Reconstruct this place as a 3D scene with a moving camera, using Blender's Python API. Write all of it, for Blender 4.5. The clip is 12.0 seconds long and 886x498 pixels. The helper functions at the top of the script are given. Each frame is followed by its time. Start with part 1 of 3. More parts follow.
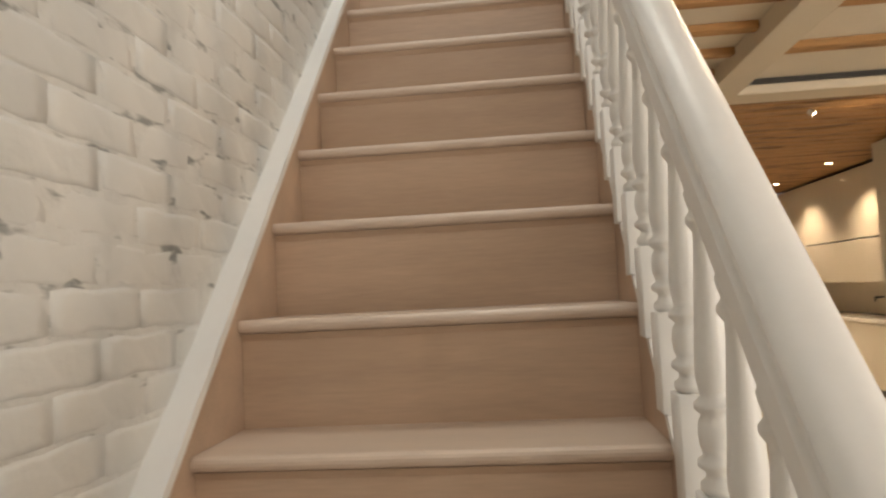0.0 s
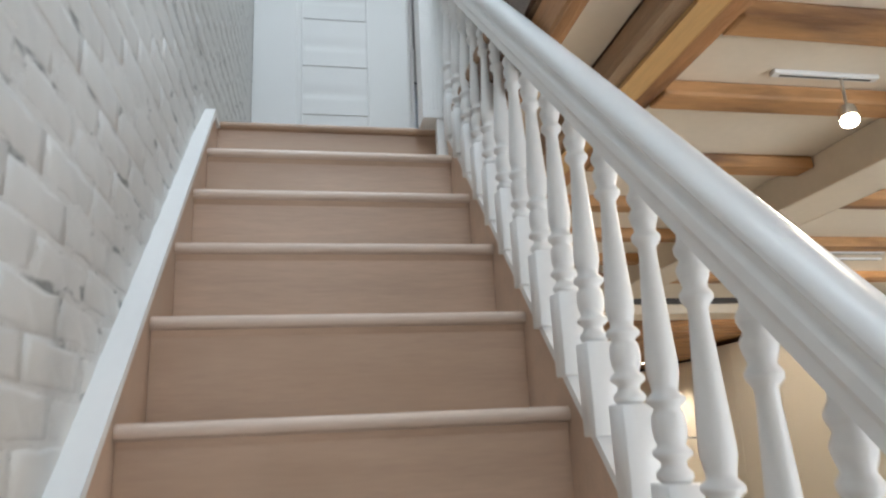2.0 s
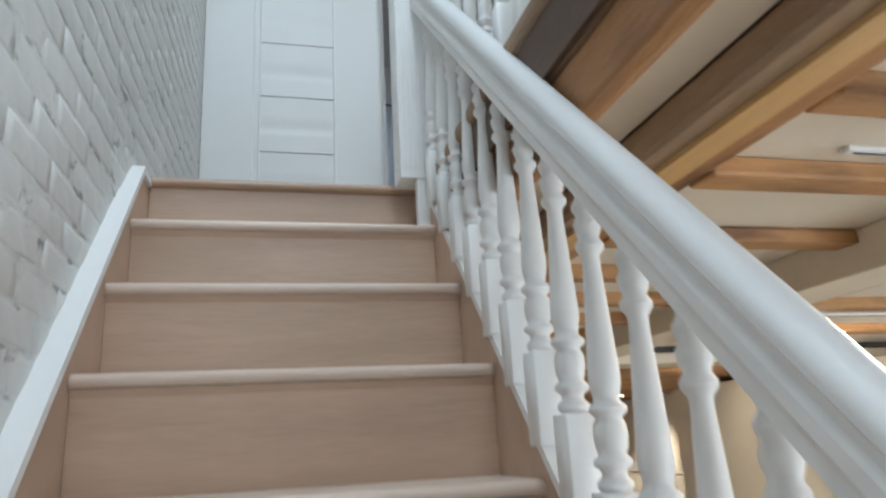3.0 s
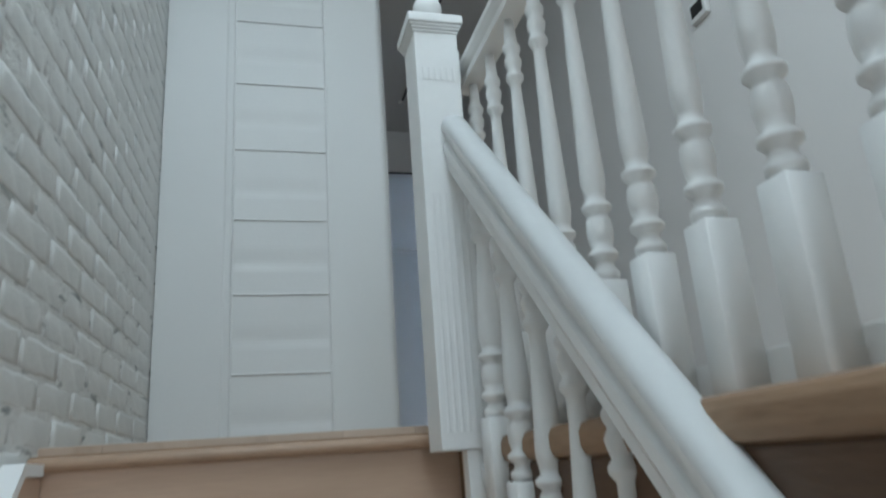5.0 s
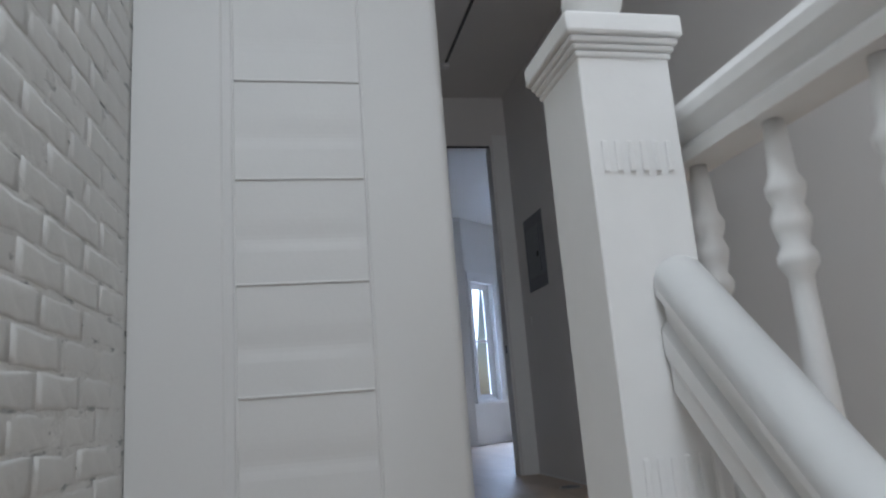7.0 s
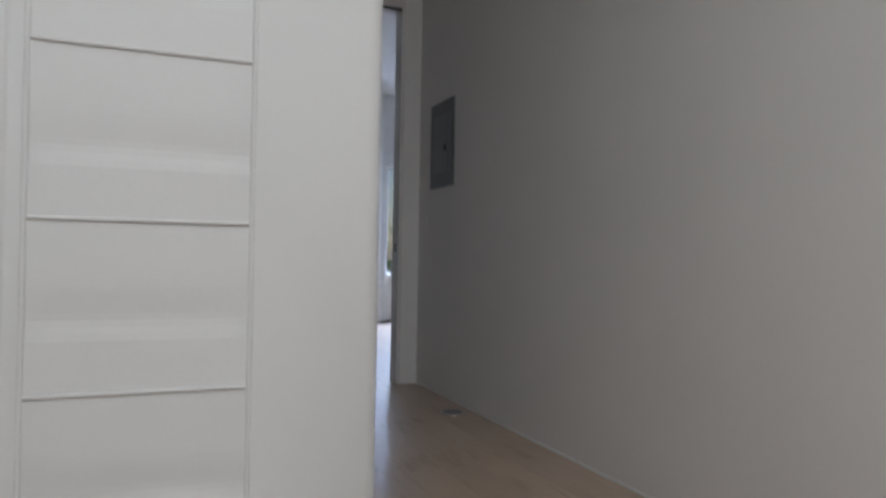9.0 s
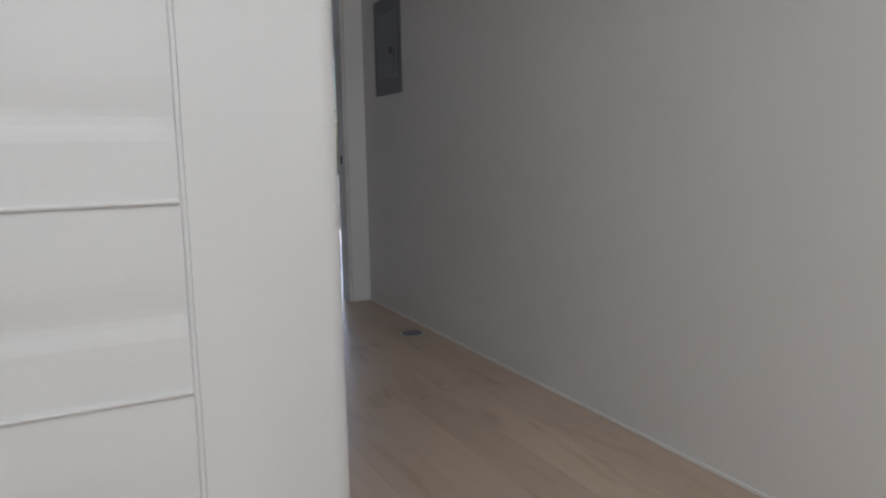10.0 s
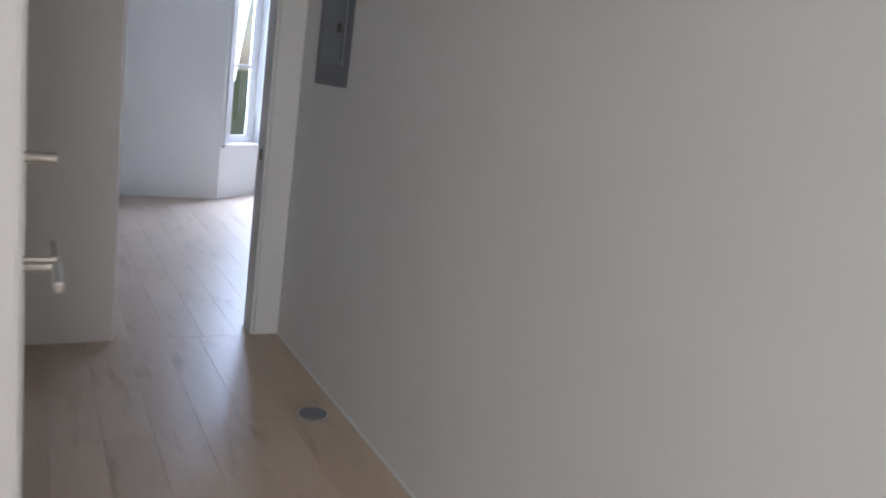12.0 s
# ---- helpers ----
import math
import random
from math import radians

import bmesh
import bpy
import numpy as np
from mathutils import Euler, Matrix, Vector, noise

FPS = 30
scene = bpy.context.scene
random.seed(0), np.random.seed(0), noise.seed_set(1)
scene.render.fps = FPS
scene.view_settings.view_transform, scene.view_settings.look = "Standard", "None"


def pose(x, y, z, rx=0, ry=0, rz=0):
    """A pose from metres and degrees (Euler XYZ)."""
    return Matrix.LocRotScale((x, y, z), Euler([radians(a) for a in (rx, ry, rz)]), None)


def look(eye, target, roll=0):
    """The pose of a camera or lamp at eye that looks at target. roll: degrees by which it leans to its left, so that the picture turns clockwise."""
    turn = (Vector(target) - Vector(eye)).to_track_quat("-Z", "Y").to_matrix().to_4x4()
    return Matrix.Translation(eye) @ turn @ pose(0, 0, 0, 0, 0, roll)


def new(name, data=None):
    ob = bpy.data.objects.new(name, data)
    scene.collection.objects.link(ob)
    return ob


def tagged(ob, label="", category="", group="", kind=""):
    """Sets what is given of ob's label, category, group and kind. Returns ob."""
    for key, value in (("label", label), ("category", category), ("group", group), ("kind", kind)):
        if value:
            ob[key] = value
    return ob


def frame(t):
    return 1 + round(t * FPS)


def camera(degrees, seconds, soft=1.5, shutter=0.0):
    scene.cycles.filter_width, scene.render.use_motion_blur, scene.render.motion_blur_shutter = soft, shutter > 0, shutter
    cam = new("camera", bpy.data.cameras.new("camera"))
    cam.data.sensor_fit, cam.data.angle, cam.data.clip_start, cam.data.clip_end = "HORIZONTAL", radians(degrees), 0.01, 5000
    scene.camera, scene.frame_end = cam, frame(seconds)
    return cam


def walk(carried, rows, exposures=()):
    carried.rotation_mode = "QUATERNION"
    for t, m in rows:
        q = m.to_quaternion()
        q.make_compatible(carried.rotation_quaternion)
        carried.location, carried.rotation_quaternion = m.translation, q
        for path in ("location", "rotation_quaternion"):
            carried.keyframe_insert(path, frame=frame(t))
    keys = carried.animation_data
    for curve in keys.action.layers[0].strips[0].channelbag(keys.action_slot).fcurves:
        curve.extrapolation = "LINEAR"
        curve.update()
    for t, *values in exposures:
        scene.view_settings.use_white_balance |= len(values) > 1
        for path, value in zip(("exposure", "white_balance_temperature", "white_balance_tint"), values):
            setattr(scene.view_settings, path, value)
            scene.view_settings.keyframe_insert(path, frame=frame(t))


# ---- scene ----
cam = camera(64.23, 12.0, soft=2.2, shutter=0.4)
PATH = [
    (0, (0.537, -3.050, -1.649), (0.341, -1.064, -1.526), -2.86),
    (0.5, (0.438, -2.882, -1.605), (0.512, -0.890, -1.437), -0.65),
    (1, (0.394, -2.626, -1.417), (0.579, -0.670, -1.042), -1.95),
    (1.5, (0.366, -2.461, -1.267), (0.639, -0.538, -0.790), 0.01),
    (2, (0.297, -2.299, -1.097), (0.678, -0.405, -0.582), -2.76),
    (2.5, (0.332, -2.133, -0.957), (0.802, -0.261, -0.432), -2.66),
    (4.5, (0.322, -1.539, -0.210), (0.794, 0.318, 0.364), -4.53),
    (5, (0.369, -1.412, -0.085), (0.871, 0.432, 0.504), -4.28),
    (5.5, (0.392, -1.230, 0.092), (0.718, 0.645, 0.708), -5.24),
    (6, (0.383, -1.040, 0.214), (0.672, 0.857, 0.777), -1.3),
    (6.5, (0.394, -0.868, 0.361), (0.787, 1.029, 0.860), -4.38),
    (8.3, (0.438, -0.355, 0.658), (1.001, 1.546, 0.917), -1.01),
    (8.5, (0.434, -0.280, 0.670), (1.064, 1.602, 0.914), -1.21),
    (9, (0.456, -0.170, 0.767), (1.220, 1.678, 0.788), 0.99),
    (9.5, (0.488, -0.063, 0.838), (1.377, 1.716, 0.632), -0.12),
    (10, (0.488, 0.030, 0.888), (1.388, 1.793, 0.597), -1.04),
    (10.5, (0.535, 0.146, 1.028), (1.504, 1.865, 0.703), 1.18),
    (11, (0.644, 0.321, 1.136), (1.712, 1.984, 0.828), 1.48),
    (11.5, (0.733, 0.454, 1.171), (1.799, 2.098, 0.772), 3.98),
    (12, (0.945, 0.817, 1.183), (1.960, 2.487, 0.757), 8.17),
]
walk(cam, [(t, look(eye, target, roll)) for t, eye, target, roll in PATH],
     exposures=[(0, -0.8, 7700, 12), (1, -0.68, 6800, 10), (2.5, -0.66, 5850, 7), (4.4, -0.96, 5780, 1), (6.7, -1.26, 6150, 12), (8.3, -1.2, 6650, 15), (9.5, -0.8, 6650, 15), (11.0, -0.62, 6650, 15), (12, -0.1, 6650, 15)])

# ---- light ----
SUN_DIR = (0.35, -0.55, 0.76)      # towards the sun
world = bpy.data.worlds.new("world")
scene.world = world
world.use_nodes = True
wn = world.node_tree
sky = wn.nodes.new("ShaderNodeTexSky")
sky.sky_type = "NISHITA"
sky.sun_disc = False
sky.sun_elevation = radians(48)
sky.sun_rotation = radians(150)
wn.links.new(sky.outputs[0], wn.nodes["Background"].inputs[0])
wn.nodes["Background"].inputs[1].default_value = 0.15


def area(name, loc, target, sx, sy, power, color):
    d = bpy.data.lights.new(name, "AREA")
    d.shape, d.size, d.size_y, d.energy, d.color = "RECTANGLE", sx, sy, power, color
    ob = new(name, d)
    ob.matrix_world = look(loc, target)
    return ob


def spot(name, loc, target, power, color, angle=75, radius=0.03):
    d = bpy.data.lights.new(name, "SPOT")
    d.energy, d.color, d.spot_size, d.spot_blend, d.shadow_soft_size = power, color, radians(angle), 0.6, radius
    ob = new(name, d)
    ob.matrix_world = look(loc, target)
    return ob


d = bpy.data.lights.new("sun", "SUN")
d.energy, d.angle, d.color = 3.0, radians(3), (1.0, 0.96, 0.9)
new("sun", d).matrix_world = look((0, 0, 0), tuple(-c for c in SUN_DIR))

DAY = (0.87, 0.96, 1.0)
BLUE = (0.52, 0.69, 1.0)
WARM = (1.0, 0.74, 0.46)
WARMW = (1.0, 0.80, 0.60)
area("skylight_daylight", (0.36, -0.95, 2.585), (0.22, -0.8, 0), 0.60, 1.5, 78, DAY)
# unseen fill lamp before the south wall, added to brighten the corridor
area("landing_fill_light", (0.42, -4.3, 1.45), (1.0, 0, 1.0), 0.7, 1.6, 44, (0.93, 0.96, 1.0))
area("bay_side_daylight", (2.45, 7.54, 1.2), (3.08, 6.77, 1.05), 0.42, 1.4, 95, BLUE)
area("bay_front_daylight", (3.6, 8.3, 2.35), (3.2, 6.4, 0.4), 1.0, 1.0, 720, BLUE)
area("kitchen_window_daylight", (4.0, -4.15, -1.7), (4.0, 0, -1.9), 2.2, 1.6, 205, (0.95, 0.97, 1.0))

# ---- materials ----


def material(name, base, rough=0.6, metal=0.0, var=0.06, scale=6.0, grain=60.0, bump=0.05, stretch=(1, 1, 1), spec=None, rand=0.0):
    m = bpy.data.materials.new(name)
    m.use_nodes = True
    nt = m.node_tree
    b = nt.nodes["Principled BSDF"]
    b.inputs["Roughness"].default_value = rough
    b.inputs["Metallic"].default_value = metal
    if spec is not None:
        b.inputs["Specular IOR Level"].default_value = spec
    tc = nt.nodes.new("ShaderNodeTexCoord")
    mp = nt.nodes.new("ShaderNodeMapping")
    mp.inputs["Scale"].default_value = stretch
    nt.links.new(tc.outputs["Object"], mp.inputs[0])
    n1 = nt.nodes.new("ShaderNodeTexNoise")
    n1.inputs["Scale"].default_value, n1.inputs["Detail"].default_value = scale, 5
    n2 = nt.nodes.new("ShaderNodeTexNoise")
    n2.inputs["Scale"].default_value, n2.inputs["Detail"].default_value = grain, 6
    nt.links.new(mp.outputs[0], n1.inputs[0])
    nt.links.new(mp.outputs[0], n2.inputs[0])
    mix = nt.nodes.new("ShaderNodeMix")
    mix.data_type = "FLOAT"
    mix.inputs[0].default_value = 0.4
    nt.links.new(n1.outputs[0], mix.inputs[2])
    nt.links.new(n2.outputs[0], mix.inputs[3])
    last = mix.outputs[0]
    if rand:
        oi = nt.nodes.new("ShaderNodeObjectInfo")
        ma = nt.nodes.new("ShaderNodeMath")
        ma.operation = "MULTIPLY_ADD"
        ma.inputs[1].default_value = rand
        nt.links.new(oi.outputs["Random"], ma.inputs[0])
        nt.links.new(last, ma.inputs[2])
        last = ma.outputs[0]
    ramp = nt.nodes.new("ShaderNodeMapRange")
    ramp.inputs[1].default_value, ramp.inputs[2].default_value = 0.3, 0.7 + rand
    ramp.inputs[3].default_value, ramp.inputs[4].default_value = 1 - var, 1 + var
    nt.links.new(last, ramp.inputs[0])
    hsv = nt.nodes.new("ShaderNodeHueSaturation")
    hsv.inputs["Color"].default_value = (*base, 1)
    nt.links.new(ramp.outputs[0], hsv.inputs["Value"])
    nt.links.new(hsv.outputs[0], b.inputs["Base Color"])
    rr = nt.nodes.new("ShaderNodeMapRange")
    rr.inputs[3].default_value, rr.inputs[4].default_value = max(0.02, rough - 0.08), min(1, rough + 0.08)
    nt.links.new(n1.outputs[0], rr.inputs[0])
    nt.links.new(rr.outputs[0], b.inputs["Roughness"])
    if bump:
        bp = nt.nodes.new("ShaderNodeBump")
        bp.inputs["Strength"].default_value = bump
        bp.inputs["Distance"].default_value = 0.01
        nt.links.new(n2.outputs[0], bp.inputs["Height"])
        nt.links.new(bp.outputs[0], b.inputs["Normal"])
    return m


def emitter(name, color, strength):
    m = bpy.data.materials.new(name)
    m.use_nodes = True
    b = m.node_tree.nodes["Principled BSDF"]
    b.inputs["Base Color"].default_value = (*color, 1)
    b.inputs["Emission Color"].default_value = (*color, 1)
    b.inputs["Emission Strength"].default_value = strength
    return m


PIERW = material("satin_white_pier_paint", (0.64, 0.64, 0.63), 0.5, var=0.02, scale=2.0, grain=90, bump=0.03)
BRICK = material("painted_brick", (0.65, 0.65, 0.63), 0.5, var=0.04, scale=7, grain=22, bump=0.4, rand=0.05)
MORTAR = material("painted_mortar", (0.65, 0.65, 0.63), 0.6, var=0.08, scale=14, grain=40, bump=0.6)
WHITE = material("white_gloss_paint", (0.8, 0.8, 0.79), 0.42, var=0.025, scale=5, grain=50, bump=0.03)
WALLW = material("white_wall_paint", (0.76, 0.76, 0.74), 0.6, var=0.02, scale=2.0, grain=120, bump=0.03)
WALLG = material("grey_white_wall_paint", (0.73, 0.71, 0.695), 0.6, var=0.02, scale=1.6, grain=140, bump=0.03)
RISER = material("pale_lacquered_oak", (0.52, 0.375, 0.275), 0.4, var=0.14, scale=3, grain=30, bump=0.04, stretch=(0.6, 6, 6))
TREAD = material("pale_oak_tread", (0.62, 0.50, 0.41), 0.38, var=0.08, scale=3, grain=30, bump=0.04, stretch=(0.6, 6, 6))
OAK = material("light_oak_floor", (0.50, 0.39, 0.30), 0.33, var=0.13, scale=1.6, grain=12, bump=0.03, stretch=(3, 0.8, 1), rand=0.4)
# brown wood darkened to carry the shade below the nosing
FASCIA = material("shaded_brown_board", (0.10, 0.055, 0.03), 0.5, var=0.3, scale=3, grain=26, bump=0.2, stretch=(8, 1, 8))
NOSE = material("oiled_oak_nosing", (0.40, 0.27, 0.18), 0.4, var=0.2, scale=3, grain=26, bump=0.1, stretch=(0.8, 8, 8))
BEAMG = material("grey_brown_pine_beam", (0.33, 0.22, 0.13), 0.65, var=0.25, scale=3, grain=26, bump=0.3, stretch=(8, 0.8, 8))
EDGE = material("oiled_wood_edge", (0.29, 0.185, 0.11), 0.5, var=0.25, scale=3, grain=26, bump=0.2, stretch=(8, 1, 8))
BEAMX = material("old_pine_beam_across", (0.47, 0.25, 0.10), 0.6, var=0.3, scale=3, grain=26, bump=0.3, stretch=(0.8, 8, 8), rand=0.2)
BEAMY = material("old_pine_beam_along", (0.42, 0.21, 0.085), 0.6, var=0.3, scale=3, grain=26, bump=0.3, stretch=(8, 0.8, 8), rand=0.2)
PINEY = material("golden_pine_board", (0.62, 0.38, 0.15), 0.5, var=0.15, scale=3, grain=26, bump=0.1, stretch=(8, 0.8, 8))
CREAM = material("cream_painted_timber", (0.72, 0.62, 0.48), 0.5, var=0.05, scale=3, grain=40, bump=0.08, stretch=(1, 1, 1))
PLANK = material("cream_ceiling_board", (0.78, 0.69, 0.56), 0.55, var=0.05, scale=3, grain=40, bump=0.06)
GLOSSY = material("cream_gloss_cabinet", (0.74, 0.69, 0.58), 0.06, var=0.01, scale=2, grain=30, bump=0)
COUNTER = material("white_counter", (0.75, 0.74, 0.7), 0.15, var=0.03, bump=0)
DARK = material("black_metal", (0.02, 0.02, 0.02), 0.35, bump=0)
# near-black that stands in for shade in the ceiling gaps
SHADOWG = material("near_black_gap_shade", (0.06, 0.055, 0.05), 0.8, bump=0)
STEEL = material("brushed_nickel", (0.62, 0.60, 0.57), 0.3, metal=1, bump=0.02)
GREYM = material("grey_enamelled_steel", (0.17, 0.18, 0.20), 0.45, var=0.06, bump=0.02)
GREYL = material("lighter_grey_steel", (0.22, 0.235, 0.255), 0.45, var=0.06, bump=0.02)
TILE = material("pale_stone_floor", (0.55, 0.5, 0.42), 0.35, var=0.08, bump=0.05)
PLASTIC = material("white_plastic", (0.75, 0.75, 0.74), 0.4, bump=0)
LEAF = material("leaf_green", (0.09, 0.19, 0.045), 0.5, var=0.5, scale=3, grain=12, bump=0, rand=0.3)
BARK = material("bark", (0.12, 0.09, 0.06), 0.9, var=0.2, bump=0.4)
GROUND = material("lawn", (0.09, 0.12, 0.05), 0.9, var=0.3, scale=1, bump=0.2)
HOUSEM = material("pale_render", (0.55, 0.5, 0.45), 0.8, var=0.08, bump=0.1)
LAMPON = emitter("lit_lamp", (1.0, 0.82, 0.6), 60)
LEDON = emitter("lit_downlight", (1.0, 0.8, 0.55), 25)

GLASS = bpy.data.materials.new("window_glass")
GLASS.use_nodes = True
_b = GLASS.node_tree.nodes["Principled BSDF"]
_b.inputs["Roughness"].default_value = 0.0
_b.inputs["Transmission Weight"].default_value = 1.0
_b.inputs["IOR"].default_value = 1.45

# dark chipped pits along the painted joints
nt = MORTAR.node_tree
b_ = nt.nodes["Principled BSDF"]
n_ = nt.nodes.new("ShaderNodeTexNoise")
n_.inputs["Scale"].default_value, n_.inputs["Detail"].default_value = 11, 4
tc_ = nt.nodes.new("ShaderNodeTexCoord")
mp_ = nt.nodes.new("ShaderNodeMapping")
mp_.inputs["Scale"].default_value = (1.0, 1.0, 3.5)
nt.links.new(tc_.outputs["Object"], mp_.inputs[0])
nt.links.new(mp_.outputs[0], n_.inputs[0])
mr_ = nt.nodes.new("ShaderNodeMapRange")
mr_.inputs[1].default_value, mr_.inputs[2].default_value = 0.57, 0.66
nt.links.new(n_.outputs[0], mr_.inputs[0])
mx_ = nt.nodes.new("ShaderNodeMix")
mx_.data_type = "RGBA"
old = b_.inputs["Base Color"].links[0].from_socket
nt.links.new(mr_.outputs[0], mx_.inputs[0])
nt.links.new(old, mx_.inputs[6])
mx_.inputs[7].default_value = (0.27, 0.28, 0.275, 1)
nt.links.new(mx_.outputs[2], b_.inputs["Base Color"])



def marks(m, scale, stretch, lo, hi, color, amount=1.0):
    """Scattered marks (knots, streaks) of their own colour in a timber."""
    nt = m.node_tree
    b = nt.nodes["Principled BSDF"]
    tc = nt.nodes.new("ShaderNodeTexCoord")
    mp = nt.nodes.new("ShaderNodeMapping")
    mp.inputs["Scale"].default_value = stretch
    oi = nt.nodes.new("ShaderNodeObjectInfo")
    sc = nt.nodes.new("ShaderNodeVectorMath")
    sc.operation = "MULTIPLY_ADD"
    sc.inputs[1].default_value = (1, 1, 1)
    cb = nt.nodes.new("ShaderNodeCombineXYZ")
    mul = nt.nodes.new("ShaderNodeMath")
    mul.operation = "MULTIPLY"
    mul.inputs[1].default_value = 40
    nt.links.new(oi.outputs["Random"], mul.inputs[0])
    for i in range(3):
        nt.links.new(mul.outputs[0], cb.inputs[i])
    nt.links.new(tc.outputs["Object"], mp.inputs[0])
    nt.links.new(mp.outputs[0], sc.inputs[0])
    nt.links.new(cb.outputs[0], sc.inputs[2])
    n = nt.nodes.new("ShaderNodeTexNoise")
    n.inputs["Scale"].default_value, n.inputs["Detail"].default_value = scale, 4
    nt.links.new(sc.outputs[0], n.inputs[0])
    mr = nt.nodes.new("ShaderNodeMapRange")
    mr.inputs[1].default_value, mr.inputs[2].default_value, mr.inputs[4].default_value = lo, hi, amount
    nt.links.new(n.outputs[0], mr.inputs[0])
    mx = nt.nodes.new("ShaderNodeMix")
    mx.data_type = "RGBA"
    old = b.inputs["Base Color"].links[0].from_socket
    nt.links.new(mr.outputs[0], mx.inputs[0])
    nt.links.new(old, mx.inputs[6])
    mx.inputs[7].default_value = (*color, 1)
    nt.links.new(mx.outputs[2], b.inputs["Base Color"])


marks(BEAMX, 5, (0.4, 1.6, 1.6), 0.52, 0.66, (0.16, 0.075, 0.03), 0.9)
marks(BEAMY, 5, (1.6, 0.4, 1.6), 0.52, 0.66, (0.14, 0.06, 0.025), 0.9)
marks(OAK, 7, (2.2, 0.45, 1), 0.57, 0.77, (0.29, 0.20, 0.13), 0.7)
marks(OAK, 2.2, (1.2, 0.7, 1), 0.5, 0.7, (0.56, 0.45, 0.37), 0.6)
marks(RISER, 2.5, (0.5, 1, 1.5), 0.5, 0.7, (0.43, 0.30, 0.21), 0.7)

# ---- mesh helpers ----


def empty(name, loc, label, category, group="", kind=""):
    ob = new(name)
    ob.location = loc
    ob.empty_display_size = 0.1
    return tagged(ob, label, category, group, kind)


def finish(name, bm, mat, parent=None, label="", category="", group="", kind="", smooth=False, at=None):
    me = bpy.data.meshes.new(name)
    bmesh.ops.recalc_face_normals(bm, faces=bm.faces)
    bm.to_mesh(me)
    bm.free()
    me.materials.append(mat)
    if smooth:
        for p in me.polygons:
            p.use_smooth = True
    ob = new(name, me)
    if at:
        ob.location = at
    if parent:
        ob.parent = parent
    return tagged(ob, label, category, group, kind)


def part(name, bm, mat, parent, label="", smooth=False, at=None, kind=""):
    return finish(name, bm, mat, parent, label, smooth=smooth, at=at, kind=kind)


def add_box(bm, x0, x1, y0, y1, z0, z1, bevel=0.0, seg=2):
    r = bmesh.ops.create_cube(bm, size=1.0, matrix=Matrix.Translation(((x0 + x1) / 2, (y0 + y1) / 2, (z0 + z1) / 2))
                              @ Matrix.Diagonal((abs(x1 - x0), abs(y1 - y0), abs(z1 - z0), 1)))
    if bevel:
        edges = {e for v in r["verts"] for e in v.link_edges}
        bmesh.ops.bevel(bm, geom=list(edges), offset=bevel, segments=seg, profile=0.5, affect="EDGES")
    return bm


def box(x0, x1, y0, y1, z0, z1, bevel=0.0, seg=2):
    return add_box(bmesh.new(), x0, x1, y0, y1, z0, z1, bevel, seg)


def setting(name, bm, mat, label, category, parent=None):
    return finish(name, bm, mat, parent, label, category, kind="structure")


def prism(bm, pts, axis, a, b):
    """A polygon (two coordinates a point) drawn out along an axis from a to b."""
    def place(p, c):
        return {"x": (c, p[0], p[1]), "y": (p[0], c, p[1]), "z": (p[0], p[1], c)}[axis]
    lo = [bm.verts.new(place(p, a)) for p in pts]
    hi = [bm.verts.new(place(p, b)) for p in pts]
    n = len(pts)
    bm.faces.new(lo)
    bm.faces.new(hi[::-1])
    for i in range(n):
        bm.faces.new((lo[i], lo[(i + 1) % n], hi[(i + 1) % n], hi[i]))
    return bm


def lathe(bm, profile, seg=16, centre=(0, 0, 0)):
    """profile: (radius, z) rows from bottom to top."""
    cx, cy, cz = centre
    rings = []
    for r, z in profile:
        rings.append([bm.verts.new((cx + r * math.cos(2 * math.pi * i / seg), cy + r * math.sin(2 * math.pi * i / seg), cz + z)) for i in range(seg)])
    for a, b in zip(rings, rings[1:]):
        for i in range(seg):
            bm.faces.new((a[i], a[(i + 1) % seg], b[(i + 1) % seg], b[i]))
    bm.faces.new(rings[0][::-1])
    bm.faces.new(rings[-1])
    return bm


def cylinder(bm, a, b, r, seg=14, r2=None):
    a, b = Vector(a), Vector(b)
    m = (b - a).to_track_quat("Z", "Y").to_matrix().to_4x4()
    m.translation = a
    before = set(bm.verts)
    bmesh.ops.create_cone(bm, cap_ends=True, segments=seg, radius1=r, radius2=r if r2 is None else r2, depth=(b - a).length,
                          matrix=m @ Matrix.Translation((0, 0, (b - a).length / 2)))
    return bm


# ---- measures ----
RISE, GO = 0.2106, 0.2157
SLOPE = RISE / GO
W = 0.760            # clear width of the stair
FLOOR_DOWN = -15 * RISE
CEIL_UP = 2.62
YP = 1.078           # face of the panelled pier
XE = 0.851           # its outer edge
XR = 1.949           # corridor's east wall
YD = 3.835           # wall with the bedroom door
SLAB_E = 0.782        # edge of the upper floor beside the stair


def xw(y):
    """The uneven brick wall's face."""
    if y < -0.3:
        return -0.032 + (y + 0.3) * 0.006
    return -0.032 + (y + 0.3) * 0.039


# ---- brick wall ----
def brick_backing(name, y0, y1, label):
    bm = bmesh.new()
    p = [(xw(y0 + 1e-6) - 0.0012, y0), (xw(y1 - 1e-6) - 0.0012, y1), (-0.35, y1), (-0.35, y0)]
    prism(bm, p, "z", FLOOR_DOWN, 3.0)
    return setting(name, bm, MORTAR, label, "wall")


wall_brick_a = brick_backing("wall_west", -4.5, -0.3, "white painted old brick wall beside the stair")
wall_brick_b = brick_backing("wall_west", -0.3, YP + 0.12, "white painted old brick wall beside the landing")

